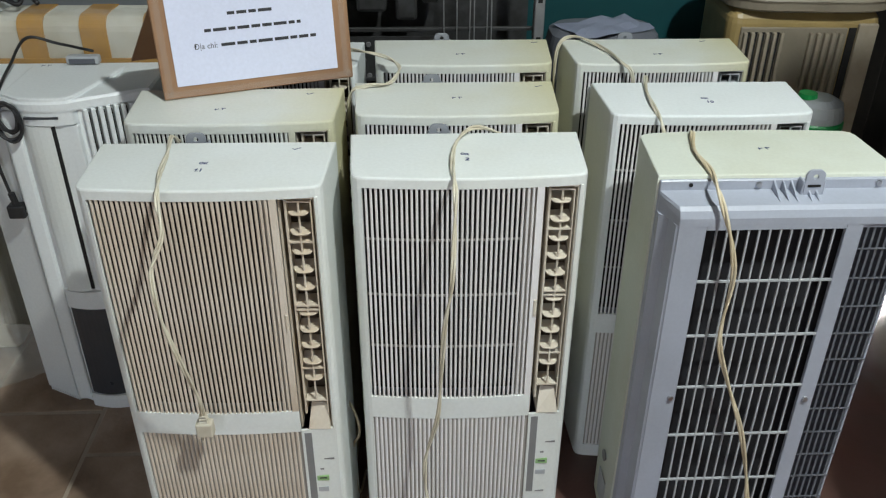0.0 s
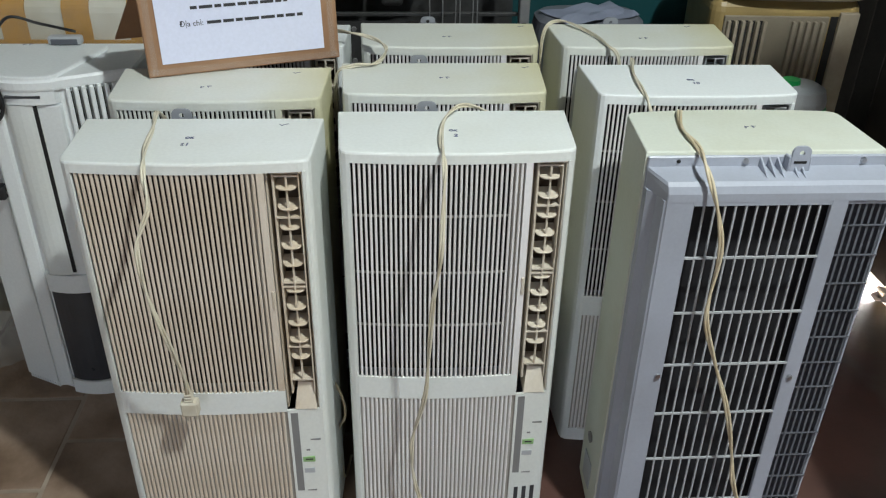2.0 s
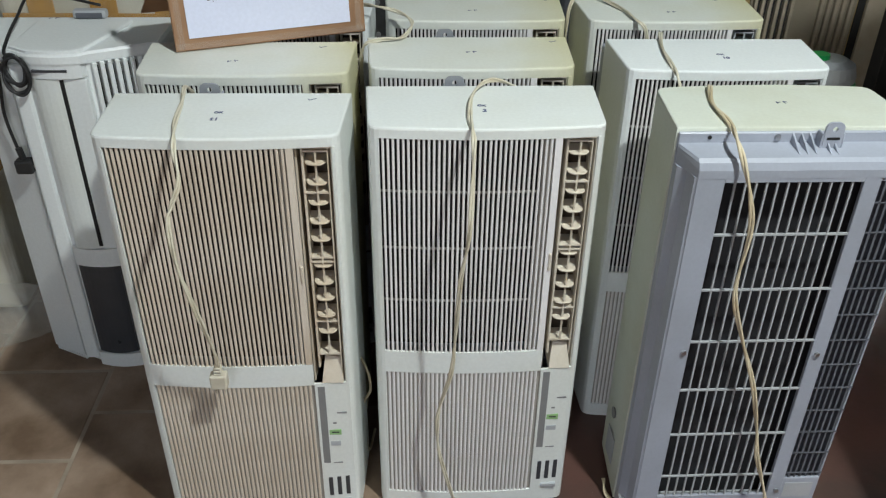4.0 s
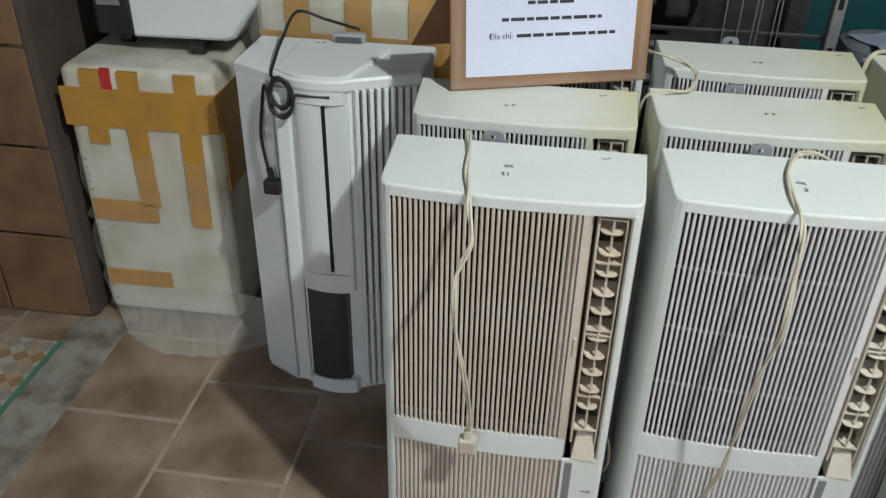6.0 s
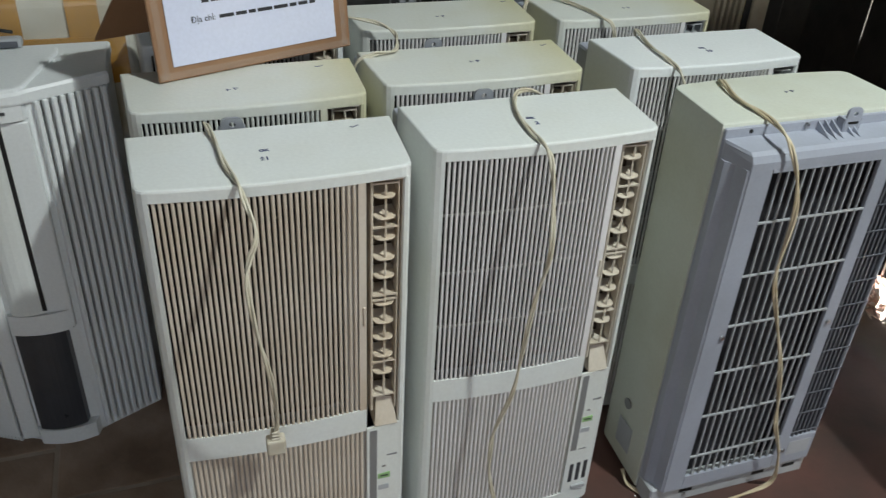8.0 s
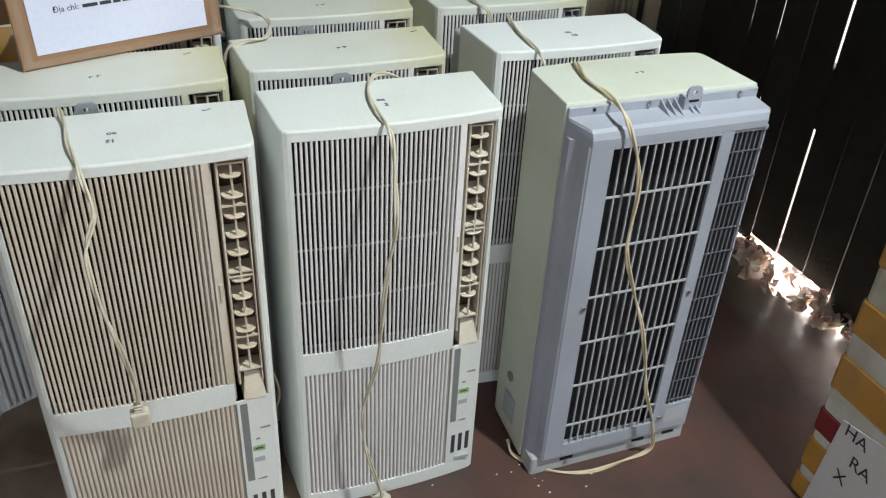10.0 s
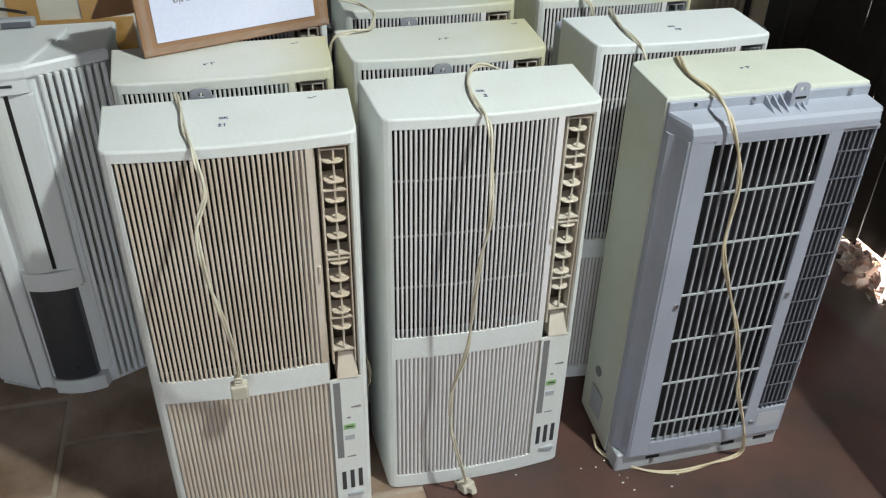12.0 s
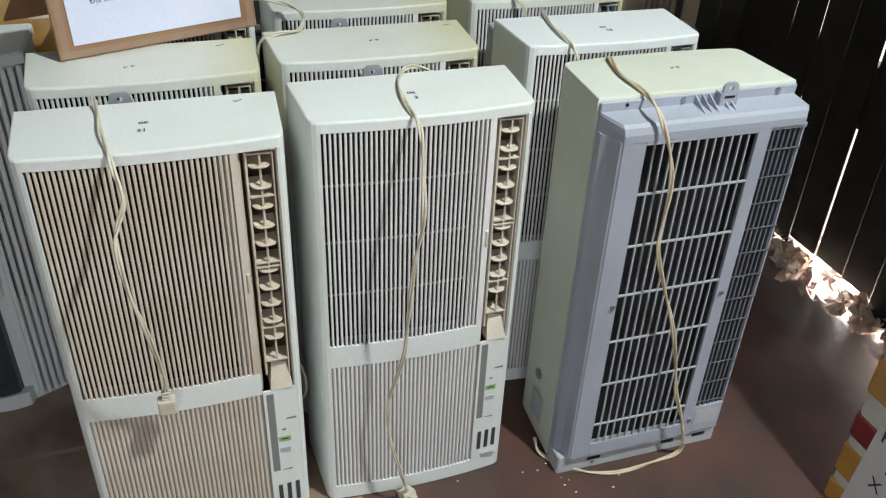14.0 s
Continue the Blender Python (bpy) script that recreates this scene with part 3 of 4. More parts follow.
def reversed_unit():
    """The unit that turns its grey back with the condenser grille to the room."""
    unit = thing("window_air_conditioner", pose(0.515, 1.105, 0), "air conditioner turned round, blue-grey condenser grille showing", "air conditioner", "upright window air conditioners")
    line = [(x, 0.150 - (y if y > 0 else y)) for x, y in cover_outline()]
    part("cabinet", prism(line, [(0.012, 0), (0.744, 0), (0.749, 0.001), (0.75, 0.003)]), YELLOW, unit, "cream cabinet, dirty on the side")
    part("side_hole", disc(-0.1722, 0.075, 0.152, 0.011, 0.003, "x"), PALEPRINT, unit)
    part("side_sticker", block(-0.1735, -0.172, 0.045, 0.09, 0.05, 0.11), LIGHTGREY, unit)
    flange = block(-0.171, 0.172, -0.006, 0.0, 0.0, 0.7455, 0.0015, 1)
    part("flange", flange, GREY, unit)
    # ledge with bevelled lip
    prof = [(-0.006, 0.700), (-0.006, 0.7305), (-0.046, 0.7265), (-0.052, 0.722), (-0.056, 0.712), (-0.056, 0.700)]
    ledge = loft([[(x, max(y, -0.006 - reach), z) for y, z in prof] for x, reach in ((-0.170, 0.003), (-0.1530, 0.0490), (-0.1515, 0.050), (0.162, 0.050), (0.1685, 0.042))])
    part("ledge", ledge, GREY, unit)
    # side walls, slanting in towards the face
    left = [(-0.171, -0.006), (-0.171, -0.018), (-0.160, -0.030), (-0.156, -0.052), (-0.150, -0.055)]
    part("side_panel", wall_strip(left, 0.003, 0.045, 0.701), GREY, unit)
    face = bmesh.new()
    block(-0.153, -0.114, -0.0555, -0.050, 0.045, 0.701, 0.001, 1, face)
    block(-0.114, 0.079, -0.0555, -0.050, 0.694, 0.701, bm=face)
    block(0.079, 0.103, -0.0555, -0.048, 0.045, 0.701, 0.001, 1, face)
    block(-0.114, 0.079, -0.0555, -0.050, 0.045, 0.075, bm=face)
    block(0.103, 0.166, -0.0535, -0.046, 0.045, 0.112, 0.001, 1, face)
    block(0.103, 0.168, -0.0535, -0.046, 0.694, 0.701, bm=face)
    part("face_frame", face, GREY, unit)
    part("recess_edge", block(-0.1185, -0.1135, -0.050, -0.030, 0.07, 0.698), LIGHTGREY, unit)
    # condenser block, its near-black colour holding the shade behind the grille
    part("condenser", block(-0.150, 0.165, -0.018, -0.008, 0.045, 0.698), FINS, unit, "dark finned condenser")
    upright = mesh_of("bar", block(-0.0013, 0.0013, -0.0545, -0.0515, 0.075, 0.694), LIGHTGREY)
    for k in range(12):
        part("bar", upright, GREY, unit, at=(-0.114 + 0.01485 * (k + 1), 0, 0))
    across = mesh_of("cross_bar", block(-0.114, 0.079, -0.0552, -0.0522, -0.0016, 0.0016), LIGHTGREY)
    for z in (0.610, 0.515, 0.418, 0.320, 0.222, 0.124):
        part("cross_bar", across, GREY, unit, at=(0, 0, z))
    # side bars use a darker grey: the shade on this side is in the colour
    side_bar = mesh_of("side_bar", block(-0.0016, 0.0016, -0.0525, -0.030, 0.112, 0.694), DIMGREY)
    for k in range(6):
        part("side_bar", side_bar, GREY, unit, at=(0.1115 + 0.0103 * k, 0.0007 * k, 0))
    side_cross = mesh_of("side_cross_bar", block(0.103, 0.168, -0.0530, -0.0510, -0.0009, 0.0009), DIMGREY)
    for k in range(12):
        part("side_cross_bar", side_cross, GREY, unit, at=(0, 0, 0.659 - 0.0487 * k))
    part("end_post", block(0.1655, 0.1685, -0.0500, -0.006, 0.045, 0.701), GREY, unit)
    base = block(-0.171, 0.172, -0.046, 0.0, 0.0, 0.045, 0.003, 1)
    part("base_tray", base, LIGHTGREY, unit, "pale grey dirty base tray")
    for x in (0.05, 0.12, -0.11):
        part("base_slot", block(x, x + 0.028, -0.0466, -0.04, 0.022, 0.030), DARK, unit)
    part("rating_plate", block(0.108, 0.158, -0.0540, -0.052, 0.066, 0.10), LIGHTGREY, unit)
    for x, z in ((-0.033, 0.7385), (0.136, 0.7385)):
        part("screw", disc(x, -0.0075, z, 0.0045, 0.004), SCREW, unit)
    for x, z in ((-0.122, 0.399), (0.089, 0.391), (0.094, 0.085)):
        part("screw", disc(x, -0.057, z, 0.0045, 0.004), SCREW, unit)
    part("screw_hole", disc(-0.128, -0.0065, 0.7385, 0.003, 0.002), DARK, unit)
    part("hanger_tab", hanger(0.037, -0.022), GREY, unit)
    part("tab_slot", block(0.028, 0.046, -0.0228, -0.020, 0.741, 0.7445), DARK, unit)
    part("tray_seam", block(-0.150, 0.165, -0.0466, -0.040, 0.0362, 0.0374), DIMGREY, unit)
    part("screw", disc(-0.098, -0.0470, 0.016, 0.0042, 0.003), SCREW, unit)
    for x in (-0.012, 0.0, 0.012, 0.032, 0.042):
        fin = loft([[(x - 0.0012, -0.006, 0.729), (x - 0.0012, -0.040, 0.727), (x - 0.0012, -0.006, 0.744)],
                    [(x + 0.0012, -0.006, 0.729), (x + 0.0012, -0.040, 0.727), (x + 0.0012, -0.006, 0.744)]])
        part("stiffener", fin, GREY, unit)
    ink_mark(unit, "dash", 0.006, 0.087, 0)
    return unit


turned_unit = reversed_unit()


# ---- portable air conditioner with finned faces ----
def portable_unit():
    unit = thing("portable_air_conditioner", pose(-0.655, 1.53, 0), "tall white portable air conditioner with dark lower window", "air conditioner")
    core = [(-0.172, 0.205), (-0.172, 0.062), (-0.060, 0.006), (0.052, 0.006), (0.168, 0.062), (0.172, 0.205)]
    part("body", prism(core, [(0.0, 0.002), (0.69, 0)]), SNOW, unit)
    top = [(-0.176, 0.208), (-0.177, 0.058), (-0.066, 0.0)] + [(x, -0.016 * (1 - (x / 0.066) ** 2)) for x in np.linspace(-0.05, 0.045, 7)] + [(0.056, 0.0), (0.173, 0.058), (0.176, 0.208)]
    part("top_cover", prism(top, [(0.690, 0.001), (0.694, 0), (0.706, 0), (0.7105, 0.004)]), SNOW, unit)
    lid = [(-0.085, 0.175), (-0.085, 0.02), (-0.062, 0.004)] + [(x, -0.012 * (1 - (x / 0.062) ** 2)) for x in np.linspace(-0.045, 0.040, 5)] + [(0.052, 0.006), (0.094, 0.150), (0.094, 0.175)]
    part("lid", prism(lid, [(0.7105, 0), (0.7150, 0.0005), (0.7165, 0.004)]), SNOW, unit)
    part("rear_handle", block(-0.026, 0.039, 0.190, 0.212, 0.7105, 0.728, 0.005), LIGHTGREY, unit, "pale grey carrying handle")
    # dark block painted on for the shade in the handle's recess
    part("handle_recess", block(-0.019, 0.032, 0.1885, 0.195, 0.7125, 0.7235, 0.001, 1), DIMGREY, unit)
    # rounded centre column
    col = [(-0.060, 0.012)] + [(x, -0.014 * (1 - (x / 0.06) ** 2)) for x in np.linspace(-0.055, 0.045, 9)] + [(0.052, 0.012)]
    part("column_cap", prism(col, [(0.665, 0), (0.69, 0)]), SNOW, unit)
    part("cap_slot", block(-0.040, 0.022, -0.0145, -0.006, 0.678, 0.6825), CHARCOAL, unit)
    drum = [(-0.046, 0.02)] + [(-0.016 + 0.032 * math.cos(a), -0.012 * math.sin(a)) for a in np.linspace(math.pi, 0.15, 9)] + [(0.014, 0.02)]
    part("column", prism(drum, [(0.305, 0), (0.663, 0)]), WHITE, unit)
    part("outlet_slot", block(-0.001, 0.010, -0.0095, 0.004, 0.310, 0.662), DARK, unit, "dark vertical outlet slot")
    part("column_side", block(0.009, 0.050, -0.006, 0.01, 0.265, 0.662, 0.003), SNOW, unit)
    part("ring", prism(col, [(0.262, 0), (0.3035, 0)]), SNOW, unit)
    part("window", prism([(x * 0.82 - 0.006, y) for x, y in col], [(0.036, 0), (0.260, 0)]), CHARCOAL, unit, "dark smoked lower window")
    part("window_badge", block(-0.034, 0.012, -0.0150, -0.012, 0.205, 0.245), BLACK, unit)
    part("foot", prism([(x, y - 0.003) for x, y in col], [(0.0, 0), (0.035, 0)]), SNOW, unit)
    part("left_post", block(-0.088, -0.058, 0.000, 0.022, 0.012, 0.688, 0.005), SNOW, unit)
    # fins on both slanting faces
    fin = mesh_of("fin", block(-0.004, 0.004, -0.005, 0.008, 0.012, 0.690, 0.0015, 1), SNOW)
    for k in range(9):
        f = (k + 0.5) / 9
        part("fin", fin, SNOW, unit, at=pose(0.060 + 0.108 * f, 0.002 + 0.052 * f, 0, 0, 0, 26))
    # thin black strips paint the shade between the fins
    for k in range(9):
        f = (k + 0.3) / 9
        part("dark_gap", block(0.0, 0.003, -0.001, 0.0, 0.25, 0.684), DARK, unit, at=pose(0.0645 + 0.108 * f, 0.0065 + 0.052 * f, 0, 0, 0, 26))
    part("side_panel", wall_strip([(-0.172, 0.058), (-0.094, 0.0165)], -0.004, 0.010, 0.689), SNOW, unit)
    for k in range(12):
        part("foot_tooth", block(-0.0025, 0.0025, -0.002, 0.003, 0.0, 0.012), SNOW, unit, at=pose(-0.166 + 0.0065 * k, 0.053 - 0.0034 * k, 0, 0, 0, -26))
    ink_mark(unit, "dash", -0.012, 0.07, 0)
    unit.children[-1].location.z = 0.7168


portable_unit()
lead = [(-0.63, 1.74, 0.733), (-0.70, 1.752, 0.745), (-0.752, 1.735, 0.762), (-0.757, 1.65, 0.735), (-0.748, 1.575, 0.722), (-0.742, 1.535, 0.705),
        (-0.712, 1.524, 0.700), (-0.702, 1.520, 0.672), (-0.722, 1.518, 0.652), (-0.742, 1.522, 0.680), (-0.728, 1.524, 0.706), (-0.706, 1.516, 0.690), (-0.712, 1.512, 0.660),
        (-0.738, 1.514, 0.665), (-0.755, 1.530, 0.690), (-0.768, 1.540, 0.640), (-0.776, 1.543, 0.585), (-0.770, 1.541, 0.53), (-0.763, 1.538, 0.505)]
loops = [(-0.722 + 0.022 * math.cos(a), 1.514 + 0.003 * math.sin(2.3 * a), 0.674 + 0.036 * math.sin(a) + 0.003 * math.cos(1.7 * a)) for a in (0.45 * k for k in range(34))]
lead_bm = tube(lead, 0.0031, 8, 6)
tube(loops, 0.0029, 8, 3, lead_bm)
black_lead = tagged(part("power_lead", lead_bm, BLACK, smooth=True), "black power lead looped in a bundle on the portable unit", "power cord")
lead_plug = thing("black_plug", pose(-0.759, 1.533, 0.488), "black plug hanging on the portable unit", "plug")
part("plug_body", block(-0.016, 0.016, -0.012, 0.012, -0.016, 0.012, 0.004), BLACK, lead_plug)
part("plug_neck", tube([(0, 0, 0.010), (-0.004, 0, 0.035)], 0.0065, 10, 0), BLACK, lead_plug)
part("pin", block(0.016, 0.024, -0.002, 0.002, -0.006, -0.001), SCREW, lead_plug)


# ---- foam box with tape, and what stands on it ----
def tape_strip(name, parent, u0, u1, z0, z1, material=TAPE, lean=0.0, proud=0.0012, label=""):
    x0, x1 = -0.165 + 0.33 * u0, -0.165 + 0.33 * u1
    ring = [(x0 + lean, z1), (x1 + lean, z1), (x1, z0), (x0, z0)]
    part(name, loft([[(x, -proud, z) for x, z in ring], [(x, 0.003, z) for x, z in ring]]), material, parent, label)


foam = thing("foam_box", pose(-1.097, 1.70, 0.0, 0, 0, 1.0), "tall dirty white foam box strapped with amber tape", "box")
part("box_body", block(-0.166, 0.166, 0.0, 0.40, 0.02, 0.632, 0.020, 4), FOAM, foam)
for u0, u1, z0, z1, lean in ((0.13, 0.26, 0.464, 0.628, 0.006), (0.40, 0.53, 0.315, 0.628, -0.002), (0.735, 0.87, 0.272, 0.628, 0.008), (0.045, 0.50, 0.275, 0.325, 0.0), (0.04, 0.51, 0.098, 0.139, 0.0)):
    tape_strip("tape_strip", foam, u0, u1, z0, z1, lean=lean, proud=0.0050)
tape_strip("tape_band", foam, -0.01, 1.01, 0.503, 0.588, proud=0.0046)
part("tape_band_side", block(0.166, 0.1695, 0.0, 0.40, 0.503, 0.588), TAPE, foam)
part("tape_corner", block(0.1655, 0.1690, 0.02, 0.12, 0.36, 0.50), TAPE, foam)
tape_strip("red_tape", foam, 0.285, 0.345, 0.578, 0.632, REDTAPE, proud=0.0042)
r = random.Random(44)
for k in range(22):
    x, z, w = -0.150 + r.uniform(-0.004, 0.004), 0.05 + 0.0185 * k, r.uniform(0.004, 0.013)
    part("pen_mark", block(x, x + w, -0.0012, 0.0, z, z + r.uniform(0.002, 0.006), turn=Matrix.Rotation(r.uniform(-0.7, 0.7), 4, "Y")), GREEN, foam)


def crumpled(w, d, nx, ny, height, seed, edge=0.0):
    """An uneven thin sheet."""
    r = random.Random(seed)
    bm = bmesh.new()
    rows = []
    for j in range(ny + 1):
        rows.append([bm.verts.new((w * (i / nx - 0.5) + r.uniform(-edge, edge), d * (j / ny - 0.5) + r.uniform(-edge, edge), height * r.random())) for i in range(nx + 1)])
    for a, b in zip(rows, rows[1:]):
        for i in range(nx):
            bm.faces.new((a[i], a[i + 1], b[i + 1], b[i]))
    return bm


def wrap_skirt():
    r = random.Random(9)
    bm = bmesh.new()
    rows = []
    n = 30
    for j, (out, z) in enumerate(((0.0, 0.10), (0.006, 0.07), (0.020, 0.045), (0.045, 0.030), (0.065, 0.018), (0.090, 0.008), (0.115, 0.004), (0.13, 0.002))):
        row = []
        for i in range(n + 1):
            f = i / n
            sag = math.sin(math.pi * f) ** 0.6
            row.append(bm.verts.new((-0.16 + 0.40 * f + 0.2 * out, -0.004 - out * sag * (0.95 + 0.10 * r.random()) - 0.10 * max(0, f - 0.85), z + (0.011 * r.random() * (1.2 - 0.12 * j) if j else 0))))
        rows.append(row)
    for a, b in zip(rows, rows[1:]):
        for i in range(n):
            bm.faces.new((a[i], a[i + 1], b[i + 1], b[i]))
    return bm


film = crumpled(0.32, 0.40, 11, 14, 0.006, 17, 0.010)
part("film", film, FILM, foam, "glossy clear film round the box", at=pose(0.0, -0.006, 0.235, 90, 0, 0))
side_film = crumpled(0.36, 0.56, 9, 15, 0.010, 23, 0.012)
part("film", side_film, FILM, foam, "glossy clear film round the box", at=pose(0.172, 0.20, 0.34, 90, 0, 90))
part("wrap", wrap_skirt(), WRAP, foam, "crumpled clear plastic wrap trailing on the floor")

heater = thing("white_appliance", pose(-1.02, 1.80, 0.632, 0, 0, 2), "white rounded appliance on castors standing on the foam box", "appliance")
shape = [(-0.115, 0.034), (0.085, 0.034), (0.105, 0.040), (0.150, 0.105), (0.156, 0.125), (0.156, 0.46), (-0.115, 0.46)]
shell_bm = loft([[(0.02 + (x - 0.02) * f, y, 0.247 + (z - 0.247) * f) for x, z in shape] for y, f in ((0.0, 0.955), (0.004, 0.98), (0.012, 1.0), (0.21, 1.0), (0.22, 0.97))])
part("housing", shell_bm, SNOW, heater)
part("dark_side", block(-0.20, -0.108, 0.006, 0.21, 0.036, 0.45, 0.012, 3), BLACK, heater, "black side panel")
part("badge", block(-0.185, -0.135, 0.0035, 0.0075, 0.10, 0.135), PALEPRINT, heater)
groove = [(0.075, -0.0012, 0.30), (0.077, -0.0012, 0.17), (0.088, -0.0012, 0.155), (0.098, -0.0012, 0.17), (0.102, -0.0012, 0.30)]
part("groove", tube(groove, 0.0014, 6, 6), PALEPRINT, heater)
part("underside", block(-0.18, 0.08, 0.05, 0.2, 0.020, 0.040, 0.006), BLACK, heater)
for x, y in ((0.020, 0.018), (-0.16, 0.07), (0.04, 0.18), (-0.17, 0.18)):
    part("castor", disc(x, y, 0.017, 0.017, 0.026, "x"), BLACK, heater)

# wrapped parcel behind the portable unit
parcel = thing("wrapped_parcel", pose(-0.685, 1.83, 0.0, 0, 0, -1), "large parcel wrapped in clear film and amber tape", "parcel")
part("parcel_body", block(-0.195, 0.245, 0.0, 0.125, 0.0, 0.775, 0.03, 4), FOAM, parcel)
for x0, x1 in ((-0.125, -0.072), (0.003, 0.058), (0.135, 0.190)):
    part("tape_strip", block(x0, x1, -0.004, 0.0, 0.55, 0.748), TAPE, parcel)
    bend = [(-0.004 + 0.030 * (1 - math.cos(a)), 0.747 + 0.030 * math.sin(a)) for a in (math.pi / 2 * k / 6 for k in range(7))]
    part("tape_strip", loft([[(x, y, z) for y, z in bend] + [(x, y + 0.004, z - 0.004) for y, z in bend[::-1]] for x in (x0, x1)]), TAPE, parcel)
    part("tape_strip", block(x0, x1, 0.027, 0.10, 0.774, 0.7770), TAPE, parcel)
part("tape_band", block(-0.180, 0.230, -0.0055, -0.001, 0.60, 0.690), TAPE, parcel)
skin = crumpled(0.43, 0.16, 20, 6, 0.012, 3, 0.004)
part("film", skin, FILM, parcel, "glossy clear film", at=pose(0.02, -0.008, 0.715, 82, 0, 0))

# coil of black cable
r = random.Random(2)
coil = []
for k in range(46):
    a = k * 0.62
    coil.append((-0.850 + 0.050 * math.cos(a) + r.uniform(-0.012, 0.012), 1.90 + 0.045 * math.sin(a) + r.uniform(-0.012, 0.012), 0.782 + 0.0012 * k + r.uniform(0, 0.025)))
tagged(part("cable_coil", tube(coil, 0.005, 6, 4), BLACK, smooth=True), "tangled coil of black cable on the parcel", "cable")


# ---- cardboard sign ----
def sign():
    board = thing("cardboard_sign", pose(-0.252, 1.464, 0.7515, -7, 0, 19.5), "cardboard stand sign with a taped white notice", "sign")
    part("front_board", block(-0.162, 0.162, 0.0, 0.005, 0.0, 0.216, 0.0015, 1), CARD, board)
    back = part("rear_flap", loft([[(x, y, z) for x, z in ((-0.200, 0.0), (0.10, 0.0), (0.10, 0.17), (-0.135, 0.17))] for y in (0.0, 0.004)]), CARD, board, "brown folded rear flap", at=pose(0, 0.140, 0.045, 31, 0, 0))
    part("notice", block(-0.138, 0.135, -0.0016, 0.0002, 0.020, 0.204), PAPER, board, "white printed notice")
    edge = mesh_of("tape_edge", crumpled(0.010, 0.206, 2, 20, 0.0022, 5), FILM, True)
    part("tape_edge", edge, FILM, board, at=pose(-0.151, -0.0005, 0.108, 90, 0, 0))
    part("tape_edge", edge, FILM, board, at=pose(0.150, -0.0005, 0.108, 90, 0, 0))
    low = mesh_of("tape_edge", crumpled(0.32, 0.010, 30, 2, 0.0022, 6), FILM, True)
    part("tape_edge", low, FILM, board, at=pose(0.0, -0.0005, 0.008, 90, 0, 0))
    r = random.Random(12)
    lines = ((0.180, 0.17, 0.0065), (0.1555, 0.068, 0.0050), (0.1305, 0.080, 0.0050), (0.106, 0.160, 0.0050), (0.081, 0.20, 0.0050))
    for z, width, h in lines:
        x = -0.002 - width / 2
        if z == 0.081:
            lettering("printed_word", "\u0110\u1ecba ch\u1ec9:", 0.0125, PRINT, board, pose(-0.083, -0.0018, z, 90, 0, 0))
            x = -0.058
            width = 0.16
        end = x + width
        while x < end - 0.006:
            w = min(r.uniform(0.010, 0.024), end - x)
            part("printed_bar", block(x, x + w, -0.0022, -0.0012, z - h / 2, z + h / 2), PRINT, board)
            x += w + 0.0035


sign()


# ---- rear row: rack, sheet, old unit, tub ----
rack = thing("metal_rack", pose(0.03, 1.90, 0.0), "dark metal rack with wires and dimpled plate", "rack")
part("back_plate", block(-0.25, 0.26, 0.22, 0.225, 0.0, 1.1), STEEL, rack)
part("dimpled_plate", block(-0.25, 0.03, 0.03, 0.034, 0.55, 0.70), STEEL, rack)
for x in (-0.25, 0.245):
    post = part("upright", block(x, x + 0.022, 0.0, 0.03, 0.0, 1.1, 0.002, 1), BRIGHTSTEEL, rack)
for k in range(10):
    part("upright_hole", block(0.251, 0.261, -0.0006, 0.01, 0.08 + 0.1 * k, 0.105 + 0.1 * k), DARK, rack)
for z in (0.20, 0.48, 0.60, 0.713):
    part("rail", block(-0.228, 0.245, 0.022, 0.034, z, z + 0.008, 0.001, 1), STEEL, rack)
wire = mesh_of("wire", tube([(0, 0, 0.02), (0, 0, 1.1)], 0.0014, 6, 0), BRIGHTSTEEL)
for k in range(6):
    part("wire", wire, BRIGHTSTEEL, rack, at=pose(0.055 + 0.021 * k, 0.015, 0, 0, (k * 7 % 5 - 2) * 0.3, 0))
dimple = mesh_of("dimple", disc(0, 0, 0, 0.006, 0.006), BRIGHTSTEEL)
for i in range(8):
    for j in range(4):
        part("dimple", dimple, BRIGHTSTEEL, rack, at=(-0.235 + 0.034 * i + 0.012 * (j % 2), 0.028, 0.575 + 0.036 * j))
for x, z, w in ((-0.06, 0.76, 0.05), (0.0, 0.80, 0.04), (-0.15, 0.78, 0.07)):
    part("bracket", block(x, x + w, 0.12, 0.17, z - 0.05, z + 0.03, 0.008), STEEL, rack)

sheet = tagged(part("plastic_sheet", crumpled(0.19, 0.12, 6, 4, 0.009, 8, 0.004), SHEET, at=pose(0.435, 1.915, 0.7205, 0, 0, 22)), "crumpled greyish lilac plastic sheet lying on a grey tub", "sheet")

grey_ring = [(0.135 * math.copysign(abs(math.cos(a)) ** 0.6, math.cos(a)), 0.095 * math.copysign(abs(math.sin(a)) ** 0.6, math.sin(a))) for a in (2 * math.pi * k / 32 for k in range(32))]
grey_tub = thing("grey_tub", pose(0.435, 1.93, 0.0), "dull grey plastic tub with rounded corners, turned upside down", "tub")
part("tub_body", prism(grey_ring, [(0.0, 0.0), (0.03, 0.0), (0.68, 0.010), (0.71, 0.016), (0.72, 0.03)]), DIMGREY, grey_tub)

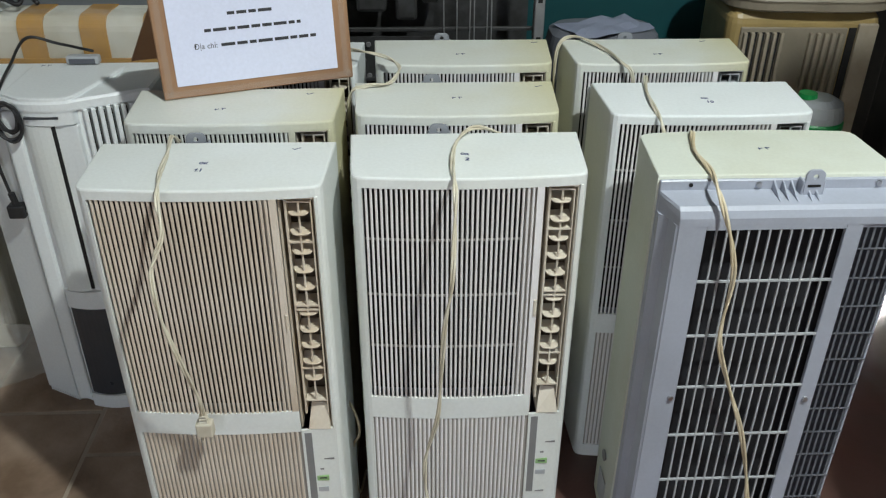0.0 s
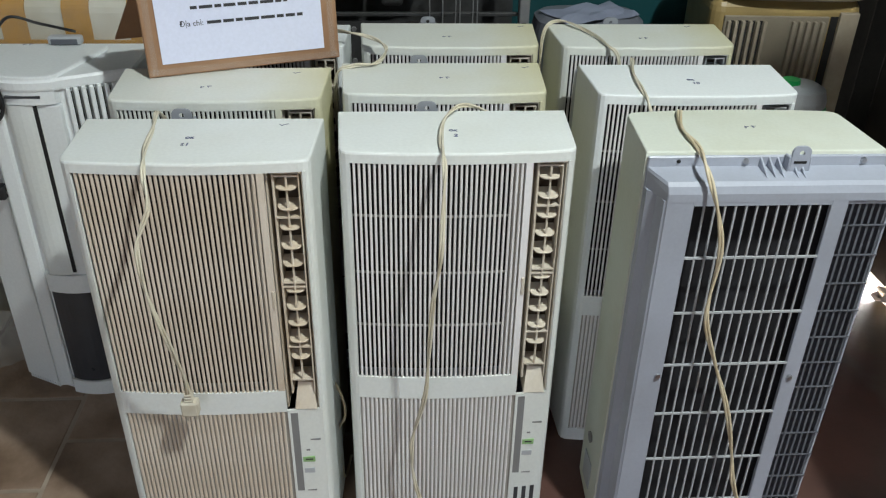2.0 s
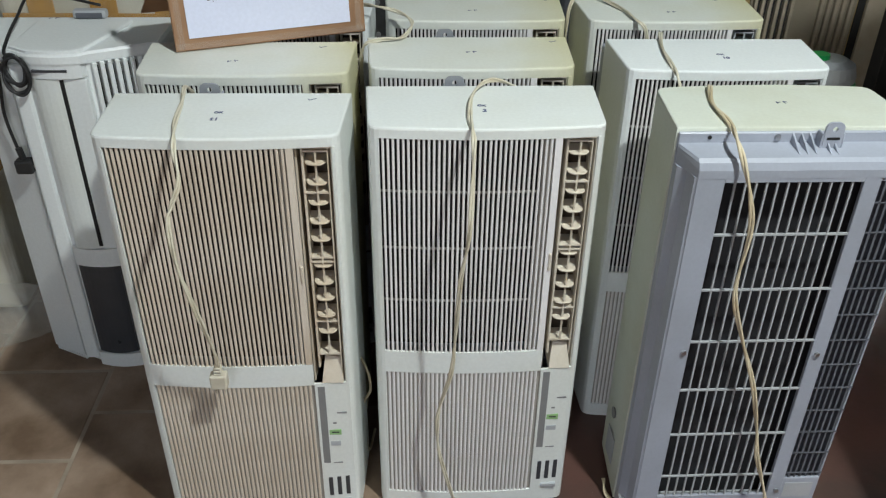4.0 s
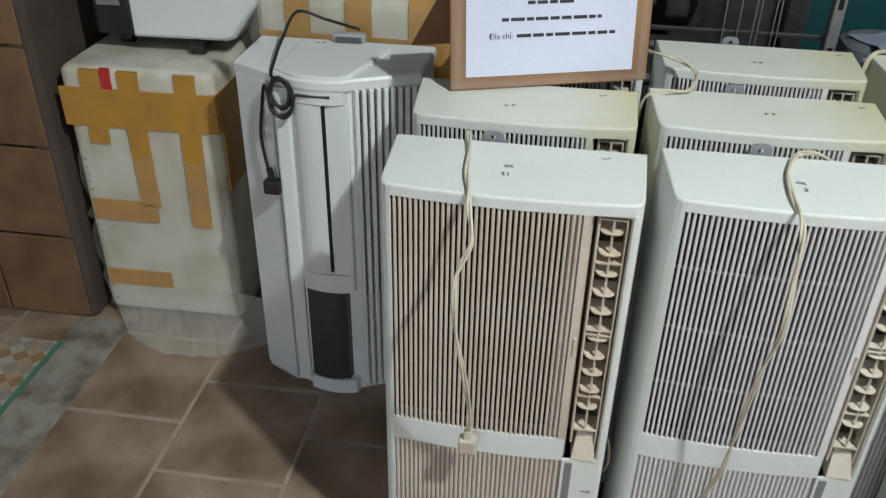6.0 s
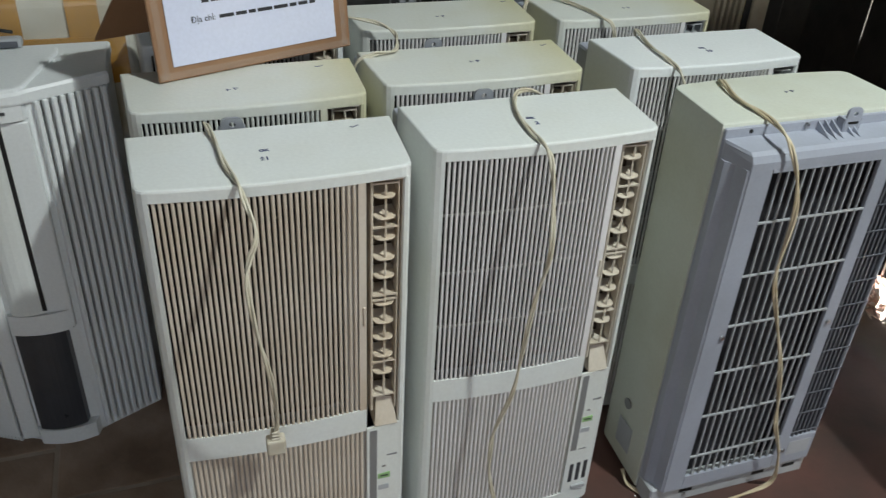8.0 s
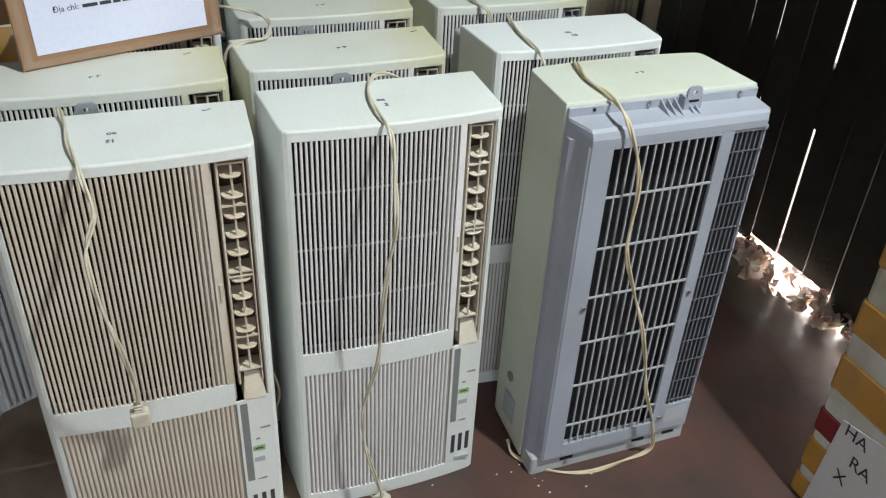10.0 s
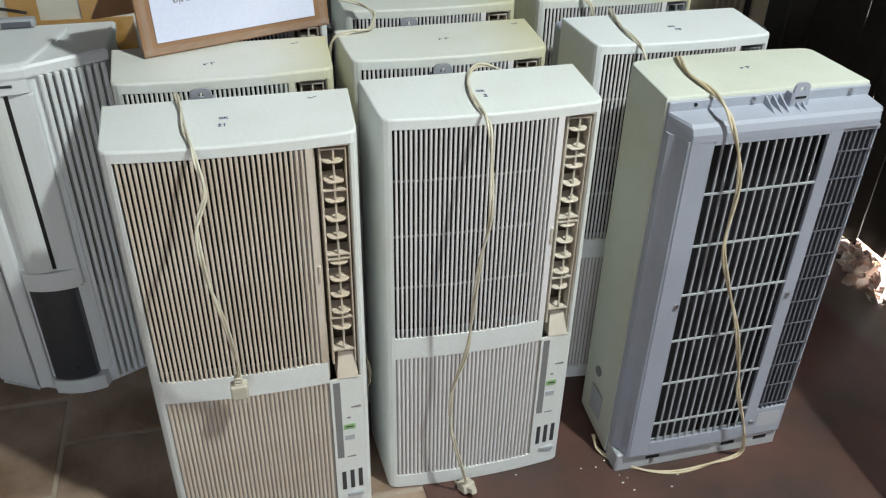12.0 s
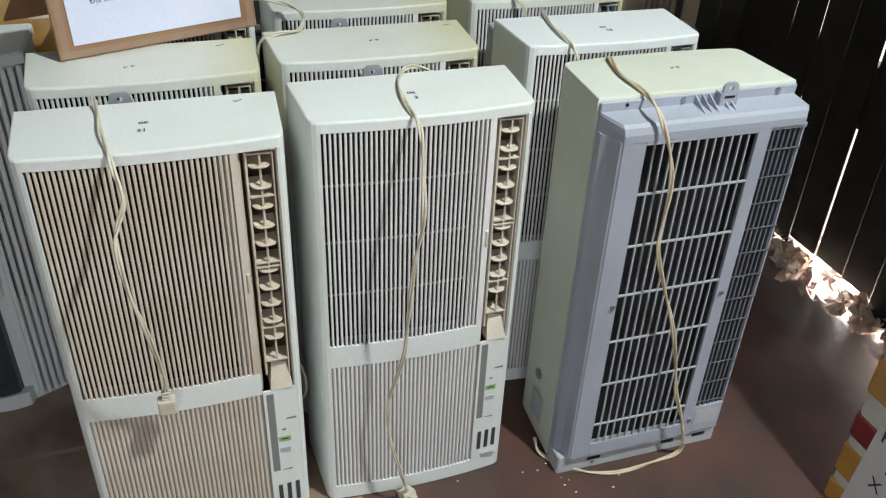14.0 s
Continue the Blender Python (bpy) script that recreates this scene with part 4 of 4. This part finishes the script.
old = thing("old_air_conditioner", pose(0.885, 1.96, 0.0, 0, 0, -3), "old ochre air conditioner with vertical fins, dusty", "air conditioner")
part("case", block(-0.150, 0.200, 0.0, 0.24, 0.0, 0.742, 0.03, 4), OCHRE, old)
part("grille_panel", block(-0.122, 0.122, -0.006, 0.004, 0.12, 0.705, 0.002, 1), TAUPE, old)
fin = mesh_of("fin", block(-0.0042, 0.0042, -0.016, -0.004, 0.15, 0.695, 0.0015, 1), OLDFIN)
for k in range(14):
    if k in (6, 7, 8):
        continue
    part("fin", fin, OLDFIN, old, at=(-0.112 + 0.0168 * k, 0, 0))
# black strips stand for the shade between the old fins
for k in range(5):
    part("dark_gap", block(-0.1066 + 0.0168 * k, -0.1006 + 0.0168 * k, -0.0075, -0.005, 0.15, 0.695), DARK, old)
part("outlet_gap", block(0.126, 0.143, -0.003, 0.006, 0.10, 0.705), DARK, old)
part("end_panel", block(0.145, 0.190, -0.008, 0.006, 0.05, 0.715, 0.003), OLDFIN, old)
tray_ring = [(0.20 * math.copysign(abs(math.cos(a)) ** 0.5, math.cos(a)), 0.17 * math.copysign(abs(math.sin(a)) ** 0.5, math.sin(a))) for a in (2 * math.pi * k / 40 for k in range(40))]
tray = thing("grey_tray", pose(0.93, 2.10, 0.742, 0, 0, -4), "round-cornered grey plastic tray lying on the old unit", "tray")
part("tray_body", prism(tray_ring, [(0.0, 0.012), (0.006, 0.002), (0.022, 0), (0.030, 0.003)]), TAUPE, tray)
part("tray_rim", loft([[(x * 1.0, y * 1.0, 0.022) for x, y in tray_ring], [(x * 1.02, y * 1.02, 0.028) for x, y in tray_ring], [(x * 1.0, y * 1.0, 0.034) for x, y in tray_ring]]), TAUPE, tray)

tub = thing("green_tub", pose(0.848, 1.70, 0.0), "white plastic canister with green lid and band", "canister")
part("canister", prism([(0.056 * math.cos(a), 0.056 * math.sin(a)) for a in (2 * math.pi * k / 24 for k in range(24))], [(0, 0.006), (0.01, 0), (0.605, 0), (0.626, 0.006), (0.636, 0.024)]), LIGHTGREY, tub)
part("green_band", prism([(0.059 * math.cos(a), 0.059 * math.sin(a)) for a in (2 * math.pi * k / 24 for k in range(24))], [(0.28, 0), (0.588, 0), (0.592, 0.003)]), BRIGHTGREEN, tub)
part("green_lid", disc(-0.024, 0, 0.640, 0.020, 0.010, "z"), BRIGHTGREEN, tub)


# ---- taped box at the right with a printed notice ----
def taped_box(z, bands, label):
    box = thing("taped_box", pose(0.81, 0.875, z), label, "box", "stack of taped foam boxes")
    part("box_body", block(0.0, 0.42, -0.55, 0.0, 0.0, 0.92, 0.012, 3), FOAM, box)
    for z0, z1, mat in bands:
        part("tape_band", block(-0.002, 0.1, -0.545, 0.002, z0, z1, 0.008, 2), mat, box)
    return box


case = taped_box(0.0, ((0.005, 0.060, TAPE), (0.075, 0.150, TAPE), (0.163, 0.222, DARKRED), (0.265, 0.345, TAPE), (0.385, 0.46, TAPE), (0.52, 0.59, TAPE), (0.64, 0.71, TAPE)), "foam box bound with amber and red tape, notice stuck on")
# unseen second box, added to keep the lamp off the right-hand corner
taped_box(0.92, ((0.10, 0.17, TAPE), (0.42, 0.49, TAPE), (0.74, 0.81, TAPE)), "unseen amber-taped foam box, added on top to shade the right corner")
notice = part("notice", loft([[(-0.0035, y, z) for y, z in ((-0.052, 0.232), (-0.37, 0.300), (-0.33, 0.02), (-0.036, 0.0))], [(-0.0022, y, z) for y, z in ((-0.052, 0.232), (-0.37, 0.300), (-0.33, 0.02), (-0.036, 0.0))]]), NOTICE, case, "white printed notice")
for text, y, z in (("HA", -0.088, 0.222), ("RA", -0.116, 0.174), ("X", -0.088, 0.126)):
    lettering("printed_word", text, 0.036, PRINT, case, Matrix.Translation((-0.0042, y, z)) @ pose(0, 0, 0, 90, 0, -90))


# ---- cords ----
dusty_cord = cord(dusty_unit, [(-0.352, 1.275, 0.735), (-0.355, 1.248, 0.756), (-0.348, 1.194, 0.7545), (-0.343, 1.129, 0.7545), (-0.334, 1.078, 0.7535), (-0.33, 1.054, 0.741), (-0.323, 1.03, 0.713), (-0.335, 1.02, 0.683), (-0.34, 1.009, 0.661), (-0.336, 1, 0.602), (-0.323, 1.006, 0.52), (-0.316, 1.032, 0.43), (-0.318, 1.043, 0.389)], CORD, "ivory twin cord hanging over the dusty slats")


def plug(owner, m, label):
    """A moulded two-pin plug as one piece under its cord; m is its pose in the world."""
    bm = block(-0.013, 0.013, -0.009, 0.009, -0.016, 0.010, 0.003)
    for k in range(3):
        block(-0.0065 + 0.0005 * k, 0.0065 - 0.0005 * k, -0.006, 0.006, 0.010 + 0.0055 * k, 0.0138 + 0.0055 * k, 0.001, 1, bm)
    for x in (-0.008, 0.0065):
        block(x, x + 0.0015, -0.003, 0.003, -0.030, -0.016, bm=bm)
    return part("plug", bm, PLUG, owner, label, at=owner.parent.matrix_world.inverted() @ m)


plug(dusty_cord, pose(-0.319, 1.045, 0.367), "ivory moulded plug")

clean_cord = cord(clean_unit, [(0.15, 1.285, 0.735), (0.112, 1.266, 0.757), (0.088, 1.258, 0.757), (0.067, 1.211, 0.7545), (0.059, 1.138, 0.7545), (0.060, 1.092, 0.7535), (0.060, 1.068, 0.741), (0.058, 1.046, 0.693), (0.054, 1.028, 0.624), (0.045, 1.036, 0.55), (0.04, 1.047, 0.439), (0.035, 1.052, 0.364), (0.019, 1.064, 0.285), (0.015, 1.064, 0.244), (0.019, 1.066, 0.177), (0.043, 1.066, 0.071), (0.054, 1.079, 0.025)], CORD, "ivory twin cord hanging down to the floor")
plug(clean_cord, pose(0.056, 1.079, 0.014, 70, 0, 20), "ivory moulded plug on the floor")

cord(turned_unit, [(0.440, 1.262, 0.735), (0.428, 1.240, 0.757), (0.414, 1.182, 0.7545), (0.416, 1.115, 0.7545), (0.411, 1.060, 0.750), (0.417, 1.040, 0.727), (0.432, 1.030, 0.680), (0.442, 1.028, 0.625), (0.440, 1.026, 0.528),
                    (0.466, 1.026, 0.447), (0.503, 1.026, 0.353), (0.530, 1.026, 0.256), (0.545, 1.026, 0.19), (0.573, 1.022, 0.109), (0.600, 1.040, 0.014), (0.535, 1.033, 0.006), (0.453, 1.030, 0.005), (0.382, 1.058, 0.005), (0.334, 1.110, 0.008), (0.328, 1.135, 0.030)],
     OLDCORD, "yellowed thick cord hanging over the condenser grille", 0.0022)
cord(cool_unit, [(0.43, 1.51, 0.735), (0.418, 1.491, 0.757), (0.404, 1.425, 0.7545), (0.398, 1.345, 0.754), (0.401, 1.306, 0.742), (0.410, 1.297, 0.70), (0.415, 1.298, 0.60)], CORD, "ivory cord draped over the cool white unit")
cord(stained_unit, [(0.292, 1.70, 0.64), (0.298, 1.714, 0.74), (0.335, 1.731, 0.757), (0.378, 1.657, 0.7545), (0.396, 1.575, 0.7535), (0.414, 1.558, 0.730), (0.425, 1.556, 0.62)], CORD, "ivory cord draped over the cream rear unit")
cord(rack_unit, [(-0.115, 1.62, 0.77), (-0.085, 1.59, 0.775), (-0.045, 1.575, 0.77), (-0.022, 1.558, 0.762), (-0.018, 1.530, 0.757), (-0.036, 1.475, 0.7545), (-0.075, 1.462, 0.7545), (-0.105, 1.470, 0.73), (-0.108, 1.50, 0.60)], CORD, "ivory cord looped beside the cardboard sign")
tagged(part("loose_wire", tube([(-0.135, 1.20, 0.32), (-0.105, 1.19, 0.26), (-0.100, 1.20, 0.20), (-0.115, 1.21, 0.15), (-0.11, 1.23, 0.02), (-0.10, 1.30, 0.006)], 0.0025, 6, 8), OLDCORD, smooth=True), "thin loose wire hanging between two units", "wire")


# ---- litter ----
def leaf_litter():
    r = random.Random(21)
    bm = bmesh.new()
    for k in range(210):
        y = r.uniform(1.14, 1.80)
        reach = 0.10 * (0.35 + 0.65 * math.exp(-((y - 1.47) / 0.16) ** 2))
        x = 1.285 - reach * r.random() ** 1.3 + (0.25 * r.random() if r.random() < 0.4 else 0)
        z = 0.005 + 0.05 * r.random() * max(0.0, 1 - abs(x - 1.26) / 0.15)
        s = r.uniform(0.010, 0.036)
        turn = Euler((r.uniform(-1, 1), r.uniform(-1, 1), r.uniform(0, 6.3))).to_matrix()
        rows = []
        for j in range(3):
            rows.append([bm.verts.new(Vector((x, y, z)) + turn @ Vector((s * (i - 1) + r.uniform(-0.3, 0.3) * s, s * 0.8 * (j - 1) * (1 if i == 1 else 0.6) + r.uniform(-0.2, 0.2) * s, s * r.uniform(-0.4, 0.4)))) for i in range(3)])
        for a, b in zip(rows, rows[1:]):
            for i in range(2):
                bm.faces.new((a[i], a[i + 1], b[i + 1], b[i]))
    for v in bm.verts:
        v.co.z = max(v.co.z, 0.001)
    return bm


tagged(part("leaf_litter", leaf_litter(), LEAF), "dry crumpled leaves heaped along the fence foot", "leaves", kind="stuff")


def crumbs():
    r = random.Random(5)
    bm = bmesh.new()
    for k in range(42):
        spot = r.choice(((0.36, 1.06, 0.03), (0.34, 1.07, 0.05), (0.44, 1.04, 0.05), (0.28, 1.08, 0.10)))
        x, y = r.gauss(spot[0], spot[2]), r.gauss(spot[1], 0.022)
        s = r.uniform(0.0007, 0.0023)
        bmesh.ops.create_icosphere(bm, subdivisions=1, radius=s, matrix=Matrix.Translation((x, y, s * 0.7)) @ Matrix.Diagonal((1.3, 0.9, 0.7, 1)))
    return bm



tagged(part("foam_crumbs", crumbs(), CRUMB), "white foam crumbs on the floor", "crumbs", kind="stuff")

# ---- floor tiles, half a tile shifted from column to column ----
tile = mesh_of("tile", block(-0.1280, 0.1280, -0.1283, 0.1283, -0.010, 0.0, 0.003, 2), TILE)
rnd = random.Random(8)
for i in range(13):
    for j in range(18):
        x, y = -0.948 - 3.5 * 0.263 + 0.263 * i, 1.238 - 12.5 * 0.265 + 0.265 * j + (0.1325 if i % 2 else 0)
        if x < 1.24 and -2.0 < y < 2.4:
            part("tile", tile, TILE, floor, at=pose(x, y, rnd.uniform(-0.0008, 0.0), rnd.uniform(-0.15, 0.15), rnd.uniform(-0.15, 0.15), 0))
